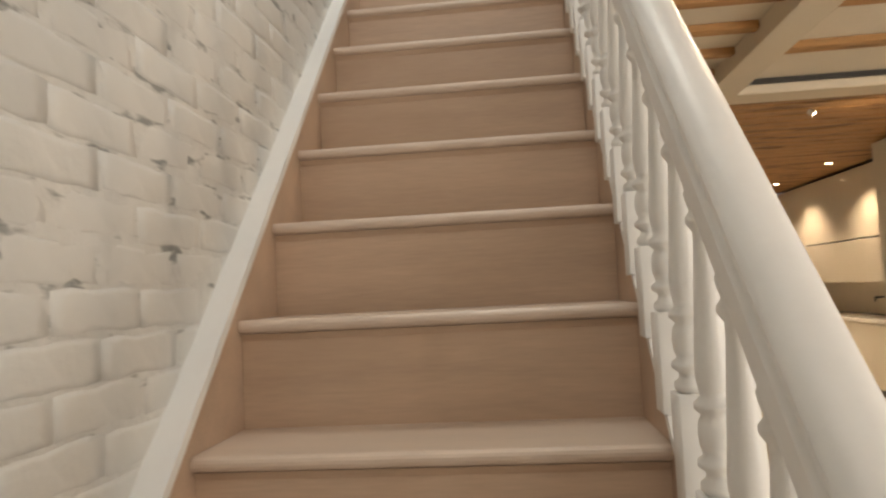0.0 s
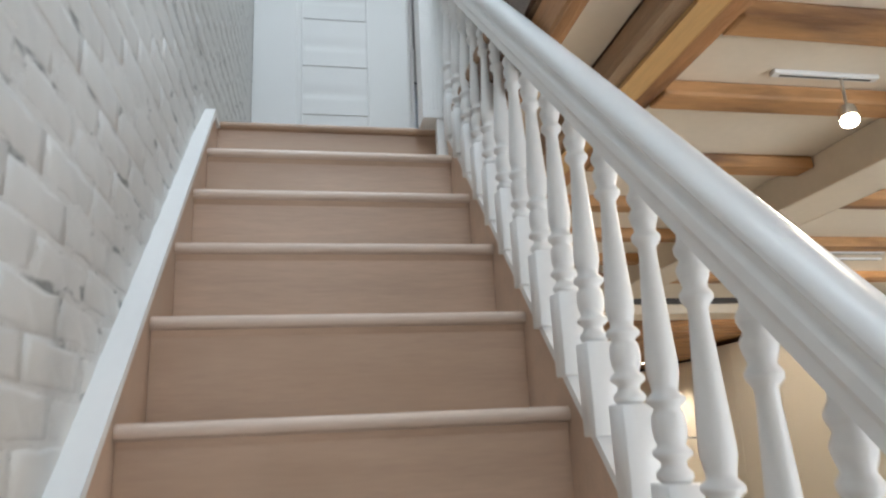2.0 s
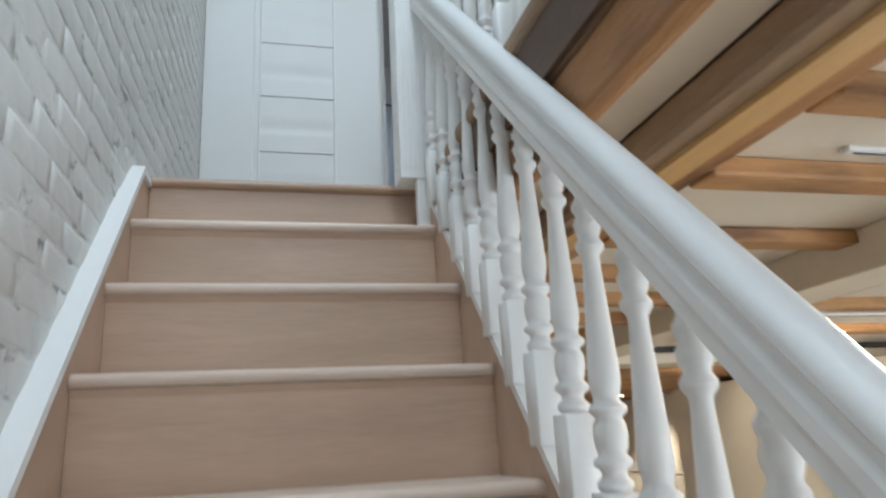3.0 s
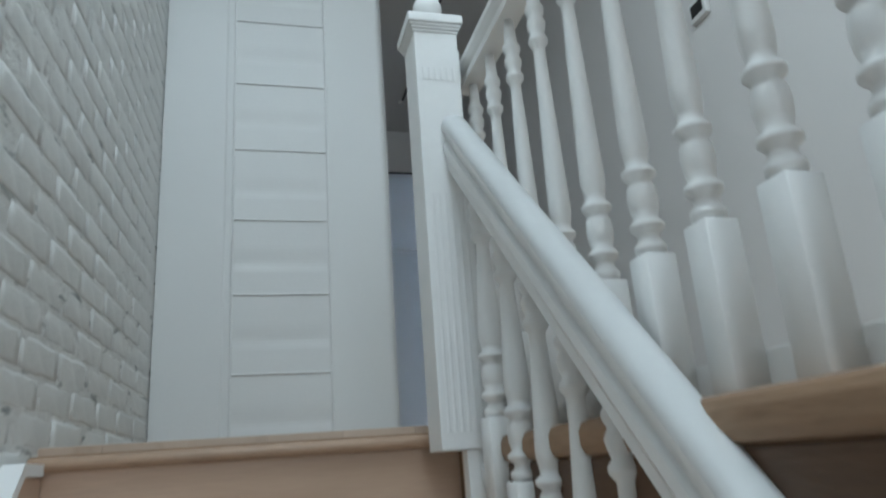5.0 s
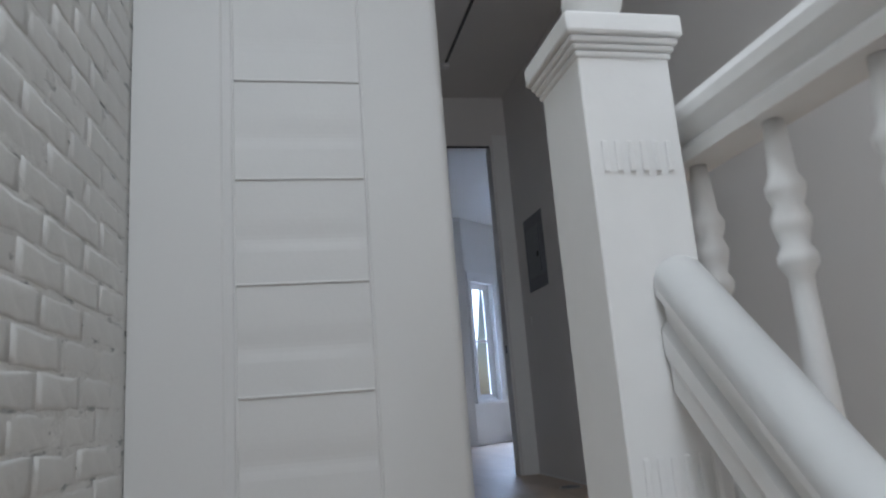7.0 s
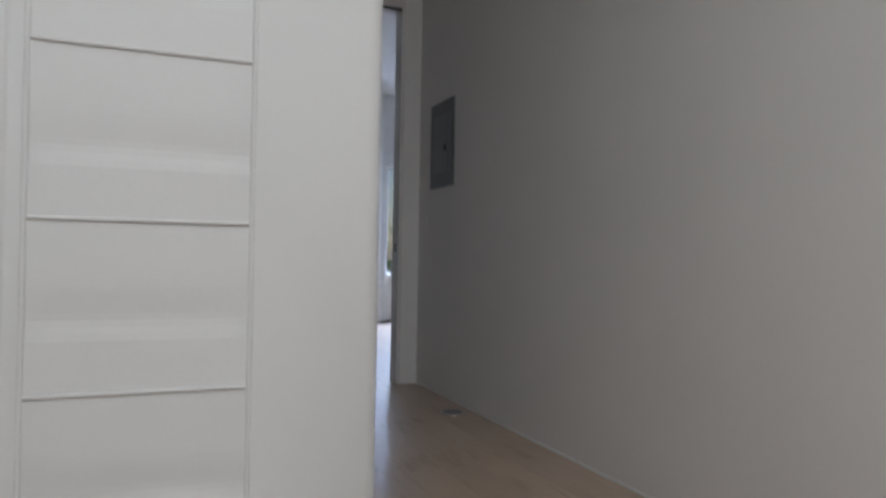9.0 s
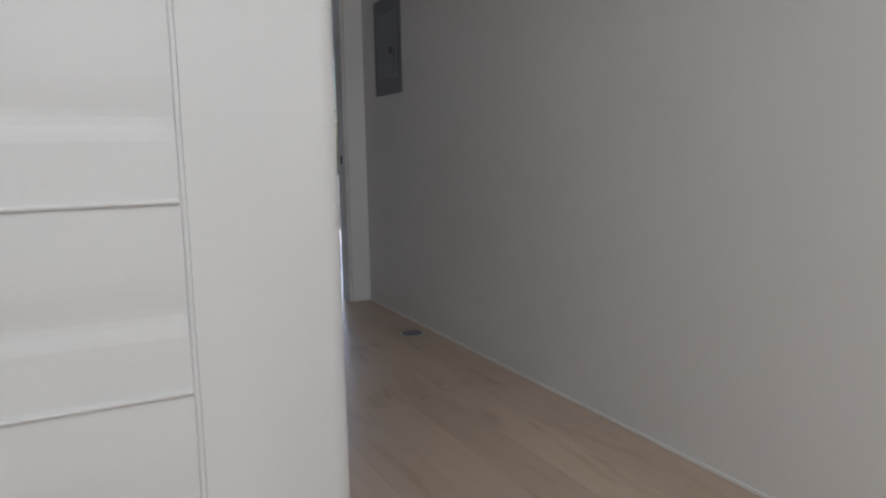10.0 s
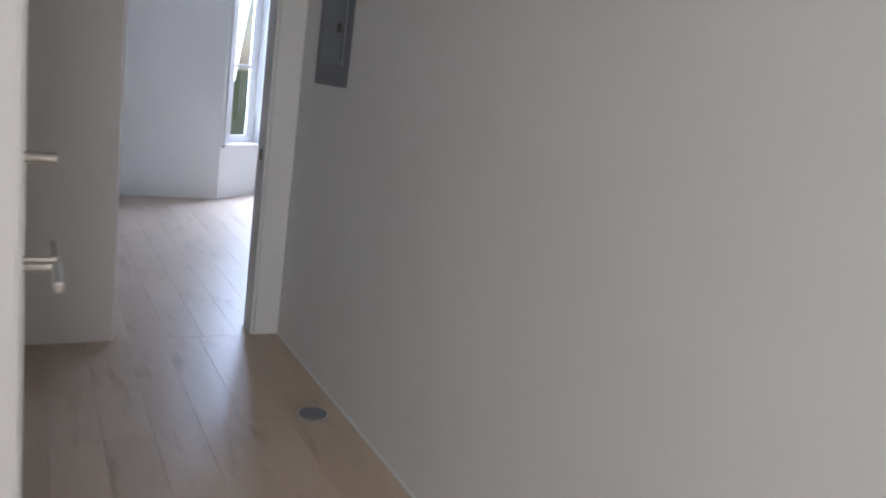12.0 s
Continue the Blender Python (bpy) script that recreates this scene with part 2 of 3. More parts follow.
# ---- upper floor and landing ----
setting("floor", box(SLAB_E, 6.3, -4.5, 8.8, -0.20, -0.0405), EDGE, "upper floor slab with brown wooden edge boards", "floor")
setting("floor", box(-0.35, SLAB_E - 0.002, 0.022, 8.8, -0.20, -0.0165), EDGE, "landing floor slab at the head of the stair", "floor")
setting("floor", box(SLAB_E + 0.061, 6.3, -4.5, 8.8, -0.0404, -0.0165), EDGE, "upper floor deck under the oak boards", "floor")
setting("trim", box(SLAB_E + 0.053, SLAB_E + 0.0605, -4.4, -0.0, -0.0395, 0.0, 0.001), WHITE, "slim white fillet behind the landing balusters", "trim")
bm = bmesh.new()
add_box(bm, SLAB_E - 0.022, SLAB_E + 0.06, -4.4, -0.0, -0.086, -0.040, 0.014)
setting("trim", bm, EDGE, "rounded brown wooden nosing along the stairwell", "trim")
# edge board under the nosing, its shade put into the colour
setting("trim", box(SLAB_E - 0.012, SLAB_E - 0.001, -4.4, -0.0, -0.199, -0.0865, 0.002), FASCIA, "brown board closing the floor edge, shade in its colour", "trim")

# walls above
setting("wall_east", box(XR, XR + 0.12, -4.5, YD, 0.0, CEIL_UP), WALLG, "plain grey white corridor wall", "wall")
setting("wall_south", box(-0.35, 6.3, -4.62, -4.5, FLOOR_DOWN, 3.0), WALLW, "plain white wall behind the stair", "wall")
setting("baseboard", box(XR - 0.006, XR - 0.0005, -4.4, YD, 0.0, 0.012, 0.002), WHITE, "thin white sealant strip at the foot of the wall", "baseboard")
bm = bmesh.new()
SKX0, SKX1, SKY0, SKY1 = 0.03, 0.70, -2.0, -0.3
for b_ in ((-0.35, SKX0, -4.5, YD + 0.12), (SKX1, XR + 0.12, -4.5, YD + 0.12), (SKX0, SKX1, -4.5, SKY0), (SKX0, SKX1, SKY1, YD + 0.12)):
    add_box(bm, *b_, CEIL_UP, CEIL_UP + 0.12)
setting("ceiling", bm, WALLG, "plain white ceiling over stair and corridor", "ceiling")
bm = bmesh.new()
for b_ in ((SKX0 - 0.03, SKX0, SKY0, SKY1), (SKX1, SKX1 + 0.03, SKY0, SKY1), (SKX0 - 0.03, SKX1 + 0.03, SKY0 - 0.03, SKY0), (SKX0 - 0.03, SKX1 + 0.03, SKY1, SKY1 + 0.03)):
    add_box(bm, *b_, CEIL_UP + 0.121, CEIL_UP + 0.25)
setting("trim", bm, WHITE, "white upstand round the skylight over the stair", "trim")

# ceiling slot in the corridor
slot = empty("ceiling_track", (1.42, 1.55, CEIL_UP), "slim black lighting track on the corridor ceiling", "track")
part("rail", box(-0.008, 0.008, -2.2, 1.75, -0.012, -0.0005, 0.002), DARK, slot)
bm = bmesh.new()
cylinder(bm, (0, 1.78, -0.03), (0, 1.78, -0.0005), 0.028)
part("socket", bm, PLASTIC, slot, "round white plastic end fitting")

# panelled pier facing the stair
pier = empty("pier", (0.45, YP, 0.0), "white painted pier with stacked bead panels at the stair head", "pier", kind="structure")
X0 = xw(YP)
PXL, PXR = 0.2765, 0.616
r_ = 0.03


def pier_local(bm):
    bmesh.ops.translate(bm, verts=bm.verts, vec=(-0.45, -YP, 0))
    return bm


pts = [(X0 + 0.0015, YP), (PXL - 0.035, YP), (PXL - 0.028, YP + 0.004), (PXL - 0.0078, YP + 0.004), (PXL - 0.0078, YP + 0.11), (X0 + 0.0015, YP + 0.11)]
part("side_board", prism(bmesh.new(), pts, "z", 0, CEIL_UP), PIERW, pier, "plain white board with a shallow step along its edge").data.transform(Matrix.Translation((-0.45, -YP, 0)))
pts = [(PXR + 0.004, YP), (XE - r_, YP)] + [(XE - r_ + r_ * math.sin(a), YP + r_ - r_ * math.cos(a)) for a in np.linspace(0.15, math.pi / 2, 9)] + [(XE, YP + 0.11), (PXR + 0.004, YP + 0.11)]
ob = part("corner_board", prism(bmesh.new(), pts, "z", 0, CEIL_UP), PIERW, pier, "plain white board with a rounded outer corner")
ob.data.transform(Matrix.Translation((-0.45, -YP, 0)))
for x_ in (PXL - 0.0033, PXR - 0.0004):
    ob = part("upright_bead", box(x_ - 0.0041, x_ + 0.0041, YP - 0.003, YP + 0.05, 0, CEIL_UP, 0.003), PIERW, pier)
    ob.data.transform(Matrix.Translation((-0.45, -YP, 0)))
PITCH = 0.2784
pan = None
k = -1
while 0.2602 + k * PITCH < CEIL_UP - 0.05:
    z0 = 0.2602 + k * PITCH
    z1 = z0 + PITCH
    z0c, z1c = max(z0, 0.001), min(z1, CEIL_UP)
    h_ = PITCH
    prof = [(0.003, 0.0), (0.003, 0.30), (0.0042, 0.34), (0.0058, 0.38), (0.0066, 0.42), (0.0062, 0.46), (0.0048, 0.51), (0.0034, 0.56), (0.0024, 0.61), (0.002, 0.66), (0.002, 1.0)]
    pp = [(YP + o, min(max(z0 + f * h_, z0c), z1c)) for o, f in prof]
    clean = []
    for q in pp:
        if not clean or q != clean[-1]:
            clean.append(q)
    bm = prism(bmesh.new(), clean + [(YP + 0.06, z1c), (YP + 0.06, z0c)], "x", PXL - 0.0005, PXR - 0.0045)
    part("panel_board", bm, PIERW, pier).data.transform(Matrix.Translation((-0.45, -YP, 0)))
    if z1 < CEIL_UP:
        bm = box(PXL, PXR - 0.005, YP - 0.004, YP + 0.02, z1 - 0.0035, z1 + 0.0035, 0.003)
        part("cross_bead", bm, PIERW, pier).data.transform(Matrix.Translation((-0.45, -YP, 0)))
    k += 1
setting("wall_pier_core", box(X0 - 0.3, XE - 0.002, YP + 0.111, 1.54, 0, CEIL_UP), WALLW, "white wall behind the panelled pier", "wall")

# corridor west wall with two recessed doors
XL = 0.937
bm = bmesh.new()
add_box(bm, 0.80, XL, 1.5405, 1.59, 0, CEIL_UP)
add_box(bm, 0.80, XL, 1.59, 2.63, 2.19, CEIL_UP)
add_box(bm, 0.80, XL, 2.63, YD, 0, CEIL_UP)
setting("wall_west_corridor", bm, WALLG, "grey white corridor wall with a double door opening", "wall")
bm = bmesh.new()
add_box(bm, XL, XL + 0.004, 1.542, 1.59, 0, 2.23, 0.003)
add_box(bm, XL, XL + 0.004, 2.63, 2.69, 0, 2.23, 0.003)
add_box(bm, XL, XL + 0.004, 1.5905, 2.6295, 2.19, 2.23, 0.003)
setting("trim", bm, WHITE, "white casing round the closet doors", "trim")
for (ya, yb, latch, flip) in ((1.592, 2.108, 2.06, -1), (2.112, 2.628, 2.16, 1)):
    door = empty("door_closet", (0.925, (ya + yb) / 2, 0), "closed flat white door with a nickel lever", "door", group="closet doors", kind="structure")
    part("leaf", box(-0.04, 0.0, ya - (ya + yb) / 2, yb - (ya + yb) / 2, 0.008, 2.185, 0.002), WHITE, door)
    lev = bmesh.new()
    yl = latch - (ya + yb) / 2
    zl = 0.827 if flip < 0 else 0.81
    cylinder(lev, (0.0, yl, zl), (0.008, yl, zl), 0.026, 20)
    cylinder(lev, (0.008, yl, zl), (0.060, yl, zl), 0.009)
    add_box(lev, 0.054, 0.068, min(yl, yl + flip * 0.11) - 0.005, max(yl, yl + flip * 0.11) + 0.005, zl - 0.009, zl + 0.009, 0.004)
    part("lever_handle", lev, STEEL, door, "brushed nickel lever handle")
    if flip < 0:
        bolt = bmesh.new()
        cylinder(bolt, (0, yl, zl + 0.175), (0.01, yl, zl + 0.175), 0.026, 20)
        cylinder(bolt, (0.01, yl, zl + 0.175), (0.058, yl, zl + 0.175), 0.009)
        part("thumb_turn", bolt, STEEL, door, "brushed nickel thumb turn")

# wall with the bedroom door opening
DX0, DX1, DTOP = 1.245, 1.835, 2.255
WT = 0.12
bm = bmesh.new()
add_box(bm, -0.6, DX0, YD, YD + WT, 0, CEIL_UP)
add_box(bm, DX1, XR + 0.0, YD, YD + WT, 0, CEIL_UP)
add_box(bm, DX0, DX1, YD, YD + WT, DTOP, CEIL_UP)
add_box(bm, XR, 5.5, YD, YD + WT, 0, CEIL_UP)
setting("wall_north_corridor", bm, WALLG, "grey white wall with the doorway to the bay room", "wall")
bm = bmesh.new()
add_box(bm, DX1 + 0.004, XR - 0.001, YD - 0.008, YD - 0.0005, 0, DTOP + 0.075, 0.002)
setting("trim", bm, WHITE, "white casing board beside the bay room doorway", "trim")
dframe = empty("door_bedroom", (1.5, YD, 0), "open doorway with white jambs and dark pocket track", "doorway", kind="structure")
part("jamb", box(DX0 - 1.5 - 0.0, DX0 - 1.5 + 0.012, 0.002, WT - 0.002, 0, DTOP, 0.002), WHITE, dframe)
part("jamb", box(DX1 - 1.5 - 0.012, DX1 - 1.5, 0.002, WT - 0.002, 0, DTOP, 0.002), WHITE, dframe)
part("track", box(DX0 - 1.5 + 0.013, DX1 - 1.5 - 0.013, 0.01, 0.022, DTOP - 0.012, DTOP - 0.001), DARK, dframe, "black pocket door track")
part("strike_plate", box(DX0 - 1.5 + 0.012, DX0 - 1.5 + 0.0135, 0.01, 0.03, 0.68, 0.82), DARK, dframe, "dark metal latch slot")
part("strike_plate", box(DX1 - 1.5 - 0.0135, DX1 - 1.5 - 0.012, 0.05, 0.075, 0.79, 0.84), DARK, dframe, "dark metal latch slot")

# electrical panel, thermostat, blank switch plate, floor socket
BX = XR - 0.0005
pb = empty("electrical_panel", (BX, 3.47, 1.153), "grey steel electrical panel door set in the wall", "electrical panel")
part("frame", box(-0.006, 0, -0.172, 0.172, 0, 0.481, 0.003), GREYM, pb)
part("door", box(-0.012, -0.0061, -0.118, 0.118, 0.075, 0.40, 0.003), GREYL, pb)
part("latch", box(-0.02, -0.0121, -0.085, -0.055, 0.195, 0.23, 0.003), DARK, pb, "small black latch")
part("seam", box(-0.0135, -0.0121, -0.112, -0.108, 0.1, 0.38), DARK, pb, "dark gap beside the hinged door")
th = empty("thermostat", (BX, 0.50, 1.42), "white wall thermostat with a dark screen", "thermostat")
part("body", box(-0.022, 0, -0.05, 0.05, 0.0, 0.085, 0.006), PLASTIC, th)
part("screen", box(-0.0235, -0.0221, -0.034, 0.034, 0.02, 0.068, 0.0005), DARK, th, "dark glass screen")
sw = empty("blank_plate", (BX, 3.70, 0.93), "small painted blank plate on the corridor wall", "wall plate")
part("plate", box(-0.004, 0, -0.02, 0.02, 0, 0.07, 0.002), WALLG, sw)
vent = empty("floor_socket", (1.838, 3.014, 0.0), "round dark metal floor socket in the oak boards", "floor socket")
bm = bmesh.new()
lathe(bm, [(0.062, 0.0), (0.062, 0.003), (0.056, 0.006), (0.05, 0.006)], 28)
part("rim", bm, STEEL, vent, "grey metal rim")
bm = bmesh.new()
lathe(bm, [(0.049, 0.004), (0.049, 0.0075), (0.044, 0.0085)], 28)
part("lid", bm, GREYM, vent, "dark grey lid")

# ---- stair ----
stair = empty("staircase", (W / 2, -14 * GO, FLOOR_DOWN), "steep closed string staircase of pale oak with white strings", "staircase", kind="structure")
SO = Vector(stair.location)


def sp(name, bm, mat, label="", smooth=False):
    bmesh.ops.translate(bm, verts=bm.verts, vec=-SO)
    return part(name, bm, mat, stair, label, smooth)


def tread_bm(y, z, depth):
    """A board with a rounded nose at y and its top at z."""
    t = 0.026
    pts = [(y + depth, z), (y + depth, z - t)] + [(y + t / 2 - t / 2 * math.sin(a), z - t / 2 - t / 2 * math.cos(a)) for a in np.linspace(0, math.pi, 8)]
    return prism(bmesh.new(), pts, "x", 0.0, W)


for k in range(-4, 10):
    y, z = -(10 - k) * GO, -(10 - k) * RISE
    sp("tread", tread_bm(y, z, GO + 0.02), TREAD)
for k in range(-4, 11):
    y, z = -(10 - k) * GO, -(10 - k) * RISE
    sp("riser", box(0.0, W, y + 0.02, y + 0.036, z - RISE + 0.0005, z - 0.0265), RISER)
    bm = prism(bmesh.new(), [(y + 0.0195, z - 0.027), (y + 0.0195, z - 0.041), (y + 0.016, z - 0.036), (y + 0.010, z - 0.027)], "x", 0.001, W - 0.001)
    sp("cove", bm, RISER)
t = 0.026
pts = [(0.055, -0.0165), (0.055, -0.020 - t)] + [(t / 2 - t / 2 * math.sin(a), -0.020 - t / 2 - t / 2 * math.cos(a)) for a in np.linspace(0, math.pi, 8)]
sp("landing_nosing", prism(bmesh.new(), pts, "x", -0.031, SLAB_E - 0.024), NOSE, "brown oiled oak nosing at the stair head")


def string_bm(x0, x1, up, down, ya, yb, level=1.0):
    """A sloping board from ya to yb, cut level at its upper end."""
    top = yb * SLOPE + up
    head = [(yb, top)] if top <= level else [((level - up) / SLOPE, level), (yb, level)]
    pts = [(ya, ya * SLOPE + up)] + head + [(yb, yb * SLOPE - down), (ya, ya * SLOPE - down)]
    return prism(bmesh.new(), pts, "x", x0, x1)


YB = -14.2 * GO
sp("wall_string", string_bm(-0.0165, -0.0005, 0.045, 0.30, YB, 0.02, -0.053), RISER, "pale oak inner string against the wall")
pts = [(YB, YB * SLOPE + 0.072), ((-0.032 - 0.072) / SLOPE, -0.032), (0.0, -0.032), (0.0, -0.052), ((-0.052 - 0.0455) / SLOPE, -0.052), (YB, YB * SLOPE + 0.0455)]
sp("string_cap", prism(bmesh.new(), pts, "x", -0.048, 0.008), WHITE, "white painted capping on the wall string")
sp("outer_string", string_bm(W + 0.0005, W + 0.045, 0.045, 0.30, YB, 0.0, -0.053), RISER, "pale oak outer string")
sp("string_cap", string_bm(W - 0.009, W + 0.049, 0.068, -0.0455, YB, -0.085), WHITE, "white painted capping under the balusters")


# ---- balusters ----
def baluster_bm(h, seg=14, girth=0.8, foot=0.0):
    """A turned baluster of height h on a square block."""
    low = [(0.018, 0.150), (0.0235, 0.156), (0.0235, 0.163), (0.0165, 0.170), (0.0165, 0.177), (0.0255, 0.184), (0.0255, 0.190), (0.018, 0.197),
           (0.0215, 0.208), (0.0230, 0.222), (0.0215, 0.236), (0.017, 0.244), (0.0255, 0.252), (0.0255, 0.258), (0.017, 0.266), (0.0185, 0.275), (0.0215, 0.29), (0.0215, 0.305), (0.019, 0.35), (0.0155, 0.42), (0.0125, 0.475)]
    high = [(0.0125, 0.490), (0.0200, 0.500), (0.0205, 0.507), (0.0145, 0.516), (0.0185, 0.528), (0.0205, 0.538), (0.0150, 0.550), (0.0200, 0.560), (0.0205, 0.567), (0.0145, 0.577), (0.0135, 0.59), (0.0105, 0.625)]
    extra = h - 0.625
    f = (0.475 - 0.305 + extra) / (0.475 - 0.305)
    rows = [(r, z if z <= 0.305 else 0.305 + (z - 0.305) * f) for r, z in low] + [(r, z + extra) for r, z in high]
    bm = bmesh.new()
    lathe(bm, [(r * girth, z) for r, z in rows], seg)
    add_box(bm, -0.025 * girth, 0.025 * girth, -0.025 * girth, 0.025 * girth, -foot, 0.150, 0.002, 1)
    return bm


GX = 0.817
guard = empty("landing_balustrade", (GX, -0.3, -0.016), "white landing balustrade with turned balusters above the stairwell", "balustrade", kind="structure")
gb = None
first = part("baluster", baluster_bm(0.719, foot=0.024), WHITE, guard, "white turned baluster", smooth=True, at=(0, 0.182, 0))
for i in range(0, 31):
    c = new("baluster", first.data)
    c.parent, c.location = guard, (0, 0.0655 - 0.1165 * i, 0)
    tagged(c, "white turned baluster")
RAILP = [(-0.022, 0.0), (0.022, 0.0), (0.024, 0.012), (0.020, 0.018), (0.026, 0.026), (0.031, 0.036), (0.031, 0.048), (0.024, 0.060), (0.012, 0.066), (-0.012, 0.066), (-0.024, 0.060), (-0.031, 0.048), (-0.031, 0.036), (-0.026, 0.026), (-0.020, 0.018), (-0.024, 0.012)]
bm = prism(bmesh.new(), [(x, z + 0.7195) for x, z in RAILP], "y", -3.9, 0.228)
part("rail", bm, WHITE, guard, "white moulded guard rail")

bm = bmesh.new()
add_box(bm, -0.0425, -0.036, 0.160, 0.240, 0.705, 0.800, 0.003)
add_box(bm, -0.0355, -0.030, 0.166, 0.234, 0.712, 0.794, 0.003)
part("rosette", bm, WHITE, guard, "white stepped block ending the guard rail")

# stair balustrade
SX = 0.768
RX = 0.7545
RAILTOP = 0.762
sb = empty("stair_balustrade", (SX, -3.1, -3.1 * SLOPE), "white stair balustrade with turned balusters and a round topped rail", "balustrade", kind="structure")
SBO = Vector(sb.location)
y = -0.225
hb = RAILTOP - 0.100 - 0.062
while y > -3.05:
    part("baluster", baluster_bm(hb, girth=1.0), WHITE, sb, "white turned baluster", smooth=True, at=Vector((SX, y, y * SLOPE + 0.060)) - SBO)
    y -= GO / 2
bm = bmesh.new()
ang = math.atan(SLOPE)
prof = []
R = 0.029
for a in np.linspace(0.0, math.pi, 13):
    prof.append((R * math.cos(a), 0.66 * R * math.sin(a)))
low = [(0.029, -0.006), (0.022, -0.013), (0.022, -0.022), (0.0275, -0.029), (0.0275, -0.043), (0.024, -0.051), (0.024, -0.066)]
prof += [(-x, z) for x, z in low] + low[::-1]


def rail_ring(yy):
    zz = yy * SLOPE + RAILTOP - 0.66 * R / math.cos(ang)
    return [bm.verts.new((RX + px - SBO.x, yy - SBO.y, zz + pz / math.cos(ang) - SBO.z)) for px, pz in prof]


a_, b_ = rail_ring(-3.12), rail_ring(-0.162)
n_ = len(prof)
for i in range(n_):
    bm.faces.new((a_[i], a_[(i + 1) % n_], b_[(i + 1) % n_], b_[i]))
bm.faces.new(a_[::-1])
bm.faces.new(b_)
rail = part("handrail", bm, WHITE, sb, "smooth white round topped handrail")
for p in rail.data.polygons:
    p.use_smooth = len(p.vertices) == 4 and p.normal.z > 0.02


def newel(name, x0, x1, y0, y1, zb, zt, label):
    cx, cy = (x0 + x1) / 2, (y0 + y1) / 2
    ob = empty(name, (cx, cy, zb), label, "newel post", group="newel posts", kind="structure")
    hx, hy = (x1 - x0) / 2, (y1 - y0) / 2
    h = zt - zb
    part("shaft", box(-hx, hx, -hy, hy, 0, h, 0.002), WHITE, ob)
    bm = bmesh.new()
    for o, z0, z1 in ((0.003, h - 0.002, h + 0.005), (0.006, h + 0.005, h + 0.011), (0.009, h + 0.011, h + 0.018), (0.013, h + 0.018, h + 0.040)):
        add_box(bm, -hx - o, hx + o, -hy - o, hy + o, z0, z1, 0.003)
    part("cap", bm, WHITE, ob, "stepped square white cap")
    bm = bmesh.new()
    lathe(bm, [(0.022, h + 0.040), (0.024, h + 0.046), (0.015, h + 0.052), (0.014, h + 0.057)] + [(0.032 * math.sin(a), h + 0.057 + 0.032 + -0.032 * math.cos(a)) for a in np.linspace(0.45, 3.05, 12)], 24)
    part("finial", bm, WHITE, ob, "round white ball finial", smooth=True)
    return ob, h, hx, hy


nw, nh, hx, hy = newel("newel_post", 0.681, 0.775, -0.160, -0.062, -0.058, 0.800, "square white newel post with fluted faces and ball finial")
# flutes: slim raised reeds between grooves, on the front and the stair side
for i in range(6):
    u = -0.032 + i * 0.0128
    for z0, z1 in ((0.742, 0.772), (0.03, 0.49)):
        part("flute", box(u - 0.003, u + 0.003, -hy - 0.0025, -hy - 0.0003, z0 + 0.0, z1, 0.001, 1), WHITE, nw, "slim raised reed")
part("foot", box(0.000, 0.034, -0.045, -0.01, -0.168, -0.0005, 0.002), WHITE, nw)
newel("newel_post", 0.712, 0.806, -3.215, -3.125, FLOOR_DOWN, -2.16, "square white newel post at the foot of the stair")

# ---- lower room ----
setting("floor", box(-0.35, 6.4, -4.5, 10.5, FLOOR_DOWN - 0.15, FLOOR_DOWN), TILE, "pale stone floor of the lower room", "floor")
setting("wall_east_lower", box(5.46, 5.58, -4.5, 10.5, FLOOR_DOWN, -0.2), WALLW, "plain wall behind the kitchen", "wall")
setting("wall_north_lower", box(-0.35, 5.46, 9.4, 9.52, FLOOR_DOWN, -0.2), WALLW, "plain cream wall at the end of the kitchen", "wall")
setting("wall_west_lower", box(-0.35, -0.06, YP + 0.12, 9.4, FLOOR_DOWN, -0.2), WALLW, "plain wall beyond the stair", "wall")
ZB = -0.235
bm = bmesh.new()
add_box(bm, 1.12, 5.45, -4.45, 3.42, ZB - 0.02, ZB)
setting("ceiling", bm, PLANK, "cream plaster between the ceiling joists", "ceiling")


def beam(name, x0, x1, y0, y1, z0, z1, mat, label, bevel=0.008):
    cx, cy, cz = (x0 + x1) / 2, (y0 + y1) / 2, z0
    bm = box(x0 - cx, x1 - cx, y0 - cy, y1 - cy, 0, z1 - z0, bevel)
    r = random.Random(int((x0 + 7 * y0) * 1000))
    for v in bm.verts:
        v.co += Vector((r.uniform(-1, 1), r.uniform(-1, 1), r.uniform(-1, 1))) * 0.003
    ob = finish(name, bm, mat, None, label, "ceiling beam", group="ceiling beams", kind="structure")
    ob.location = (cx, cy, cz)
    return ob


beam("beam", 1.94, 2.15, -4.4, 9.3, -0.38, ZB - 0.0205, CREAM, "large cream painted main ceiling beam", 0.006)
beam("beam", 0.985, 1.038, -4.4, 3.3, -0.302, ZB + 0.0, BEAMG, "grey brown pine trimmer joist beside the stairwell")
beam("beam", 1.104, 1.167, -4.4, 3.3, -0.295, ZB + 0.0, BEAMY, "rough brown pine plank bolted to the trimmer")
beam("beam", 0.79, 0.834, -4.4, 3.3, -0.30, -0.201, BEAMY, "reddish pine joist along the stairwell")
# added board that gives the trimmer its golden underside
beam("beam", 1.039, 1.1035, -4.4, 3.3, -0.308, ZB, PINEY, "added golden board standing in for the trimmer's paler underside", 0.001)
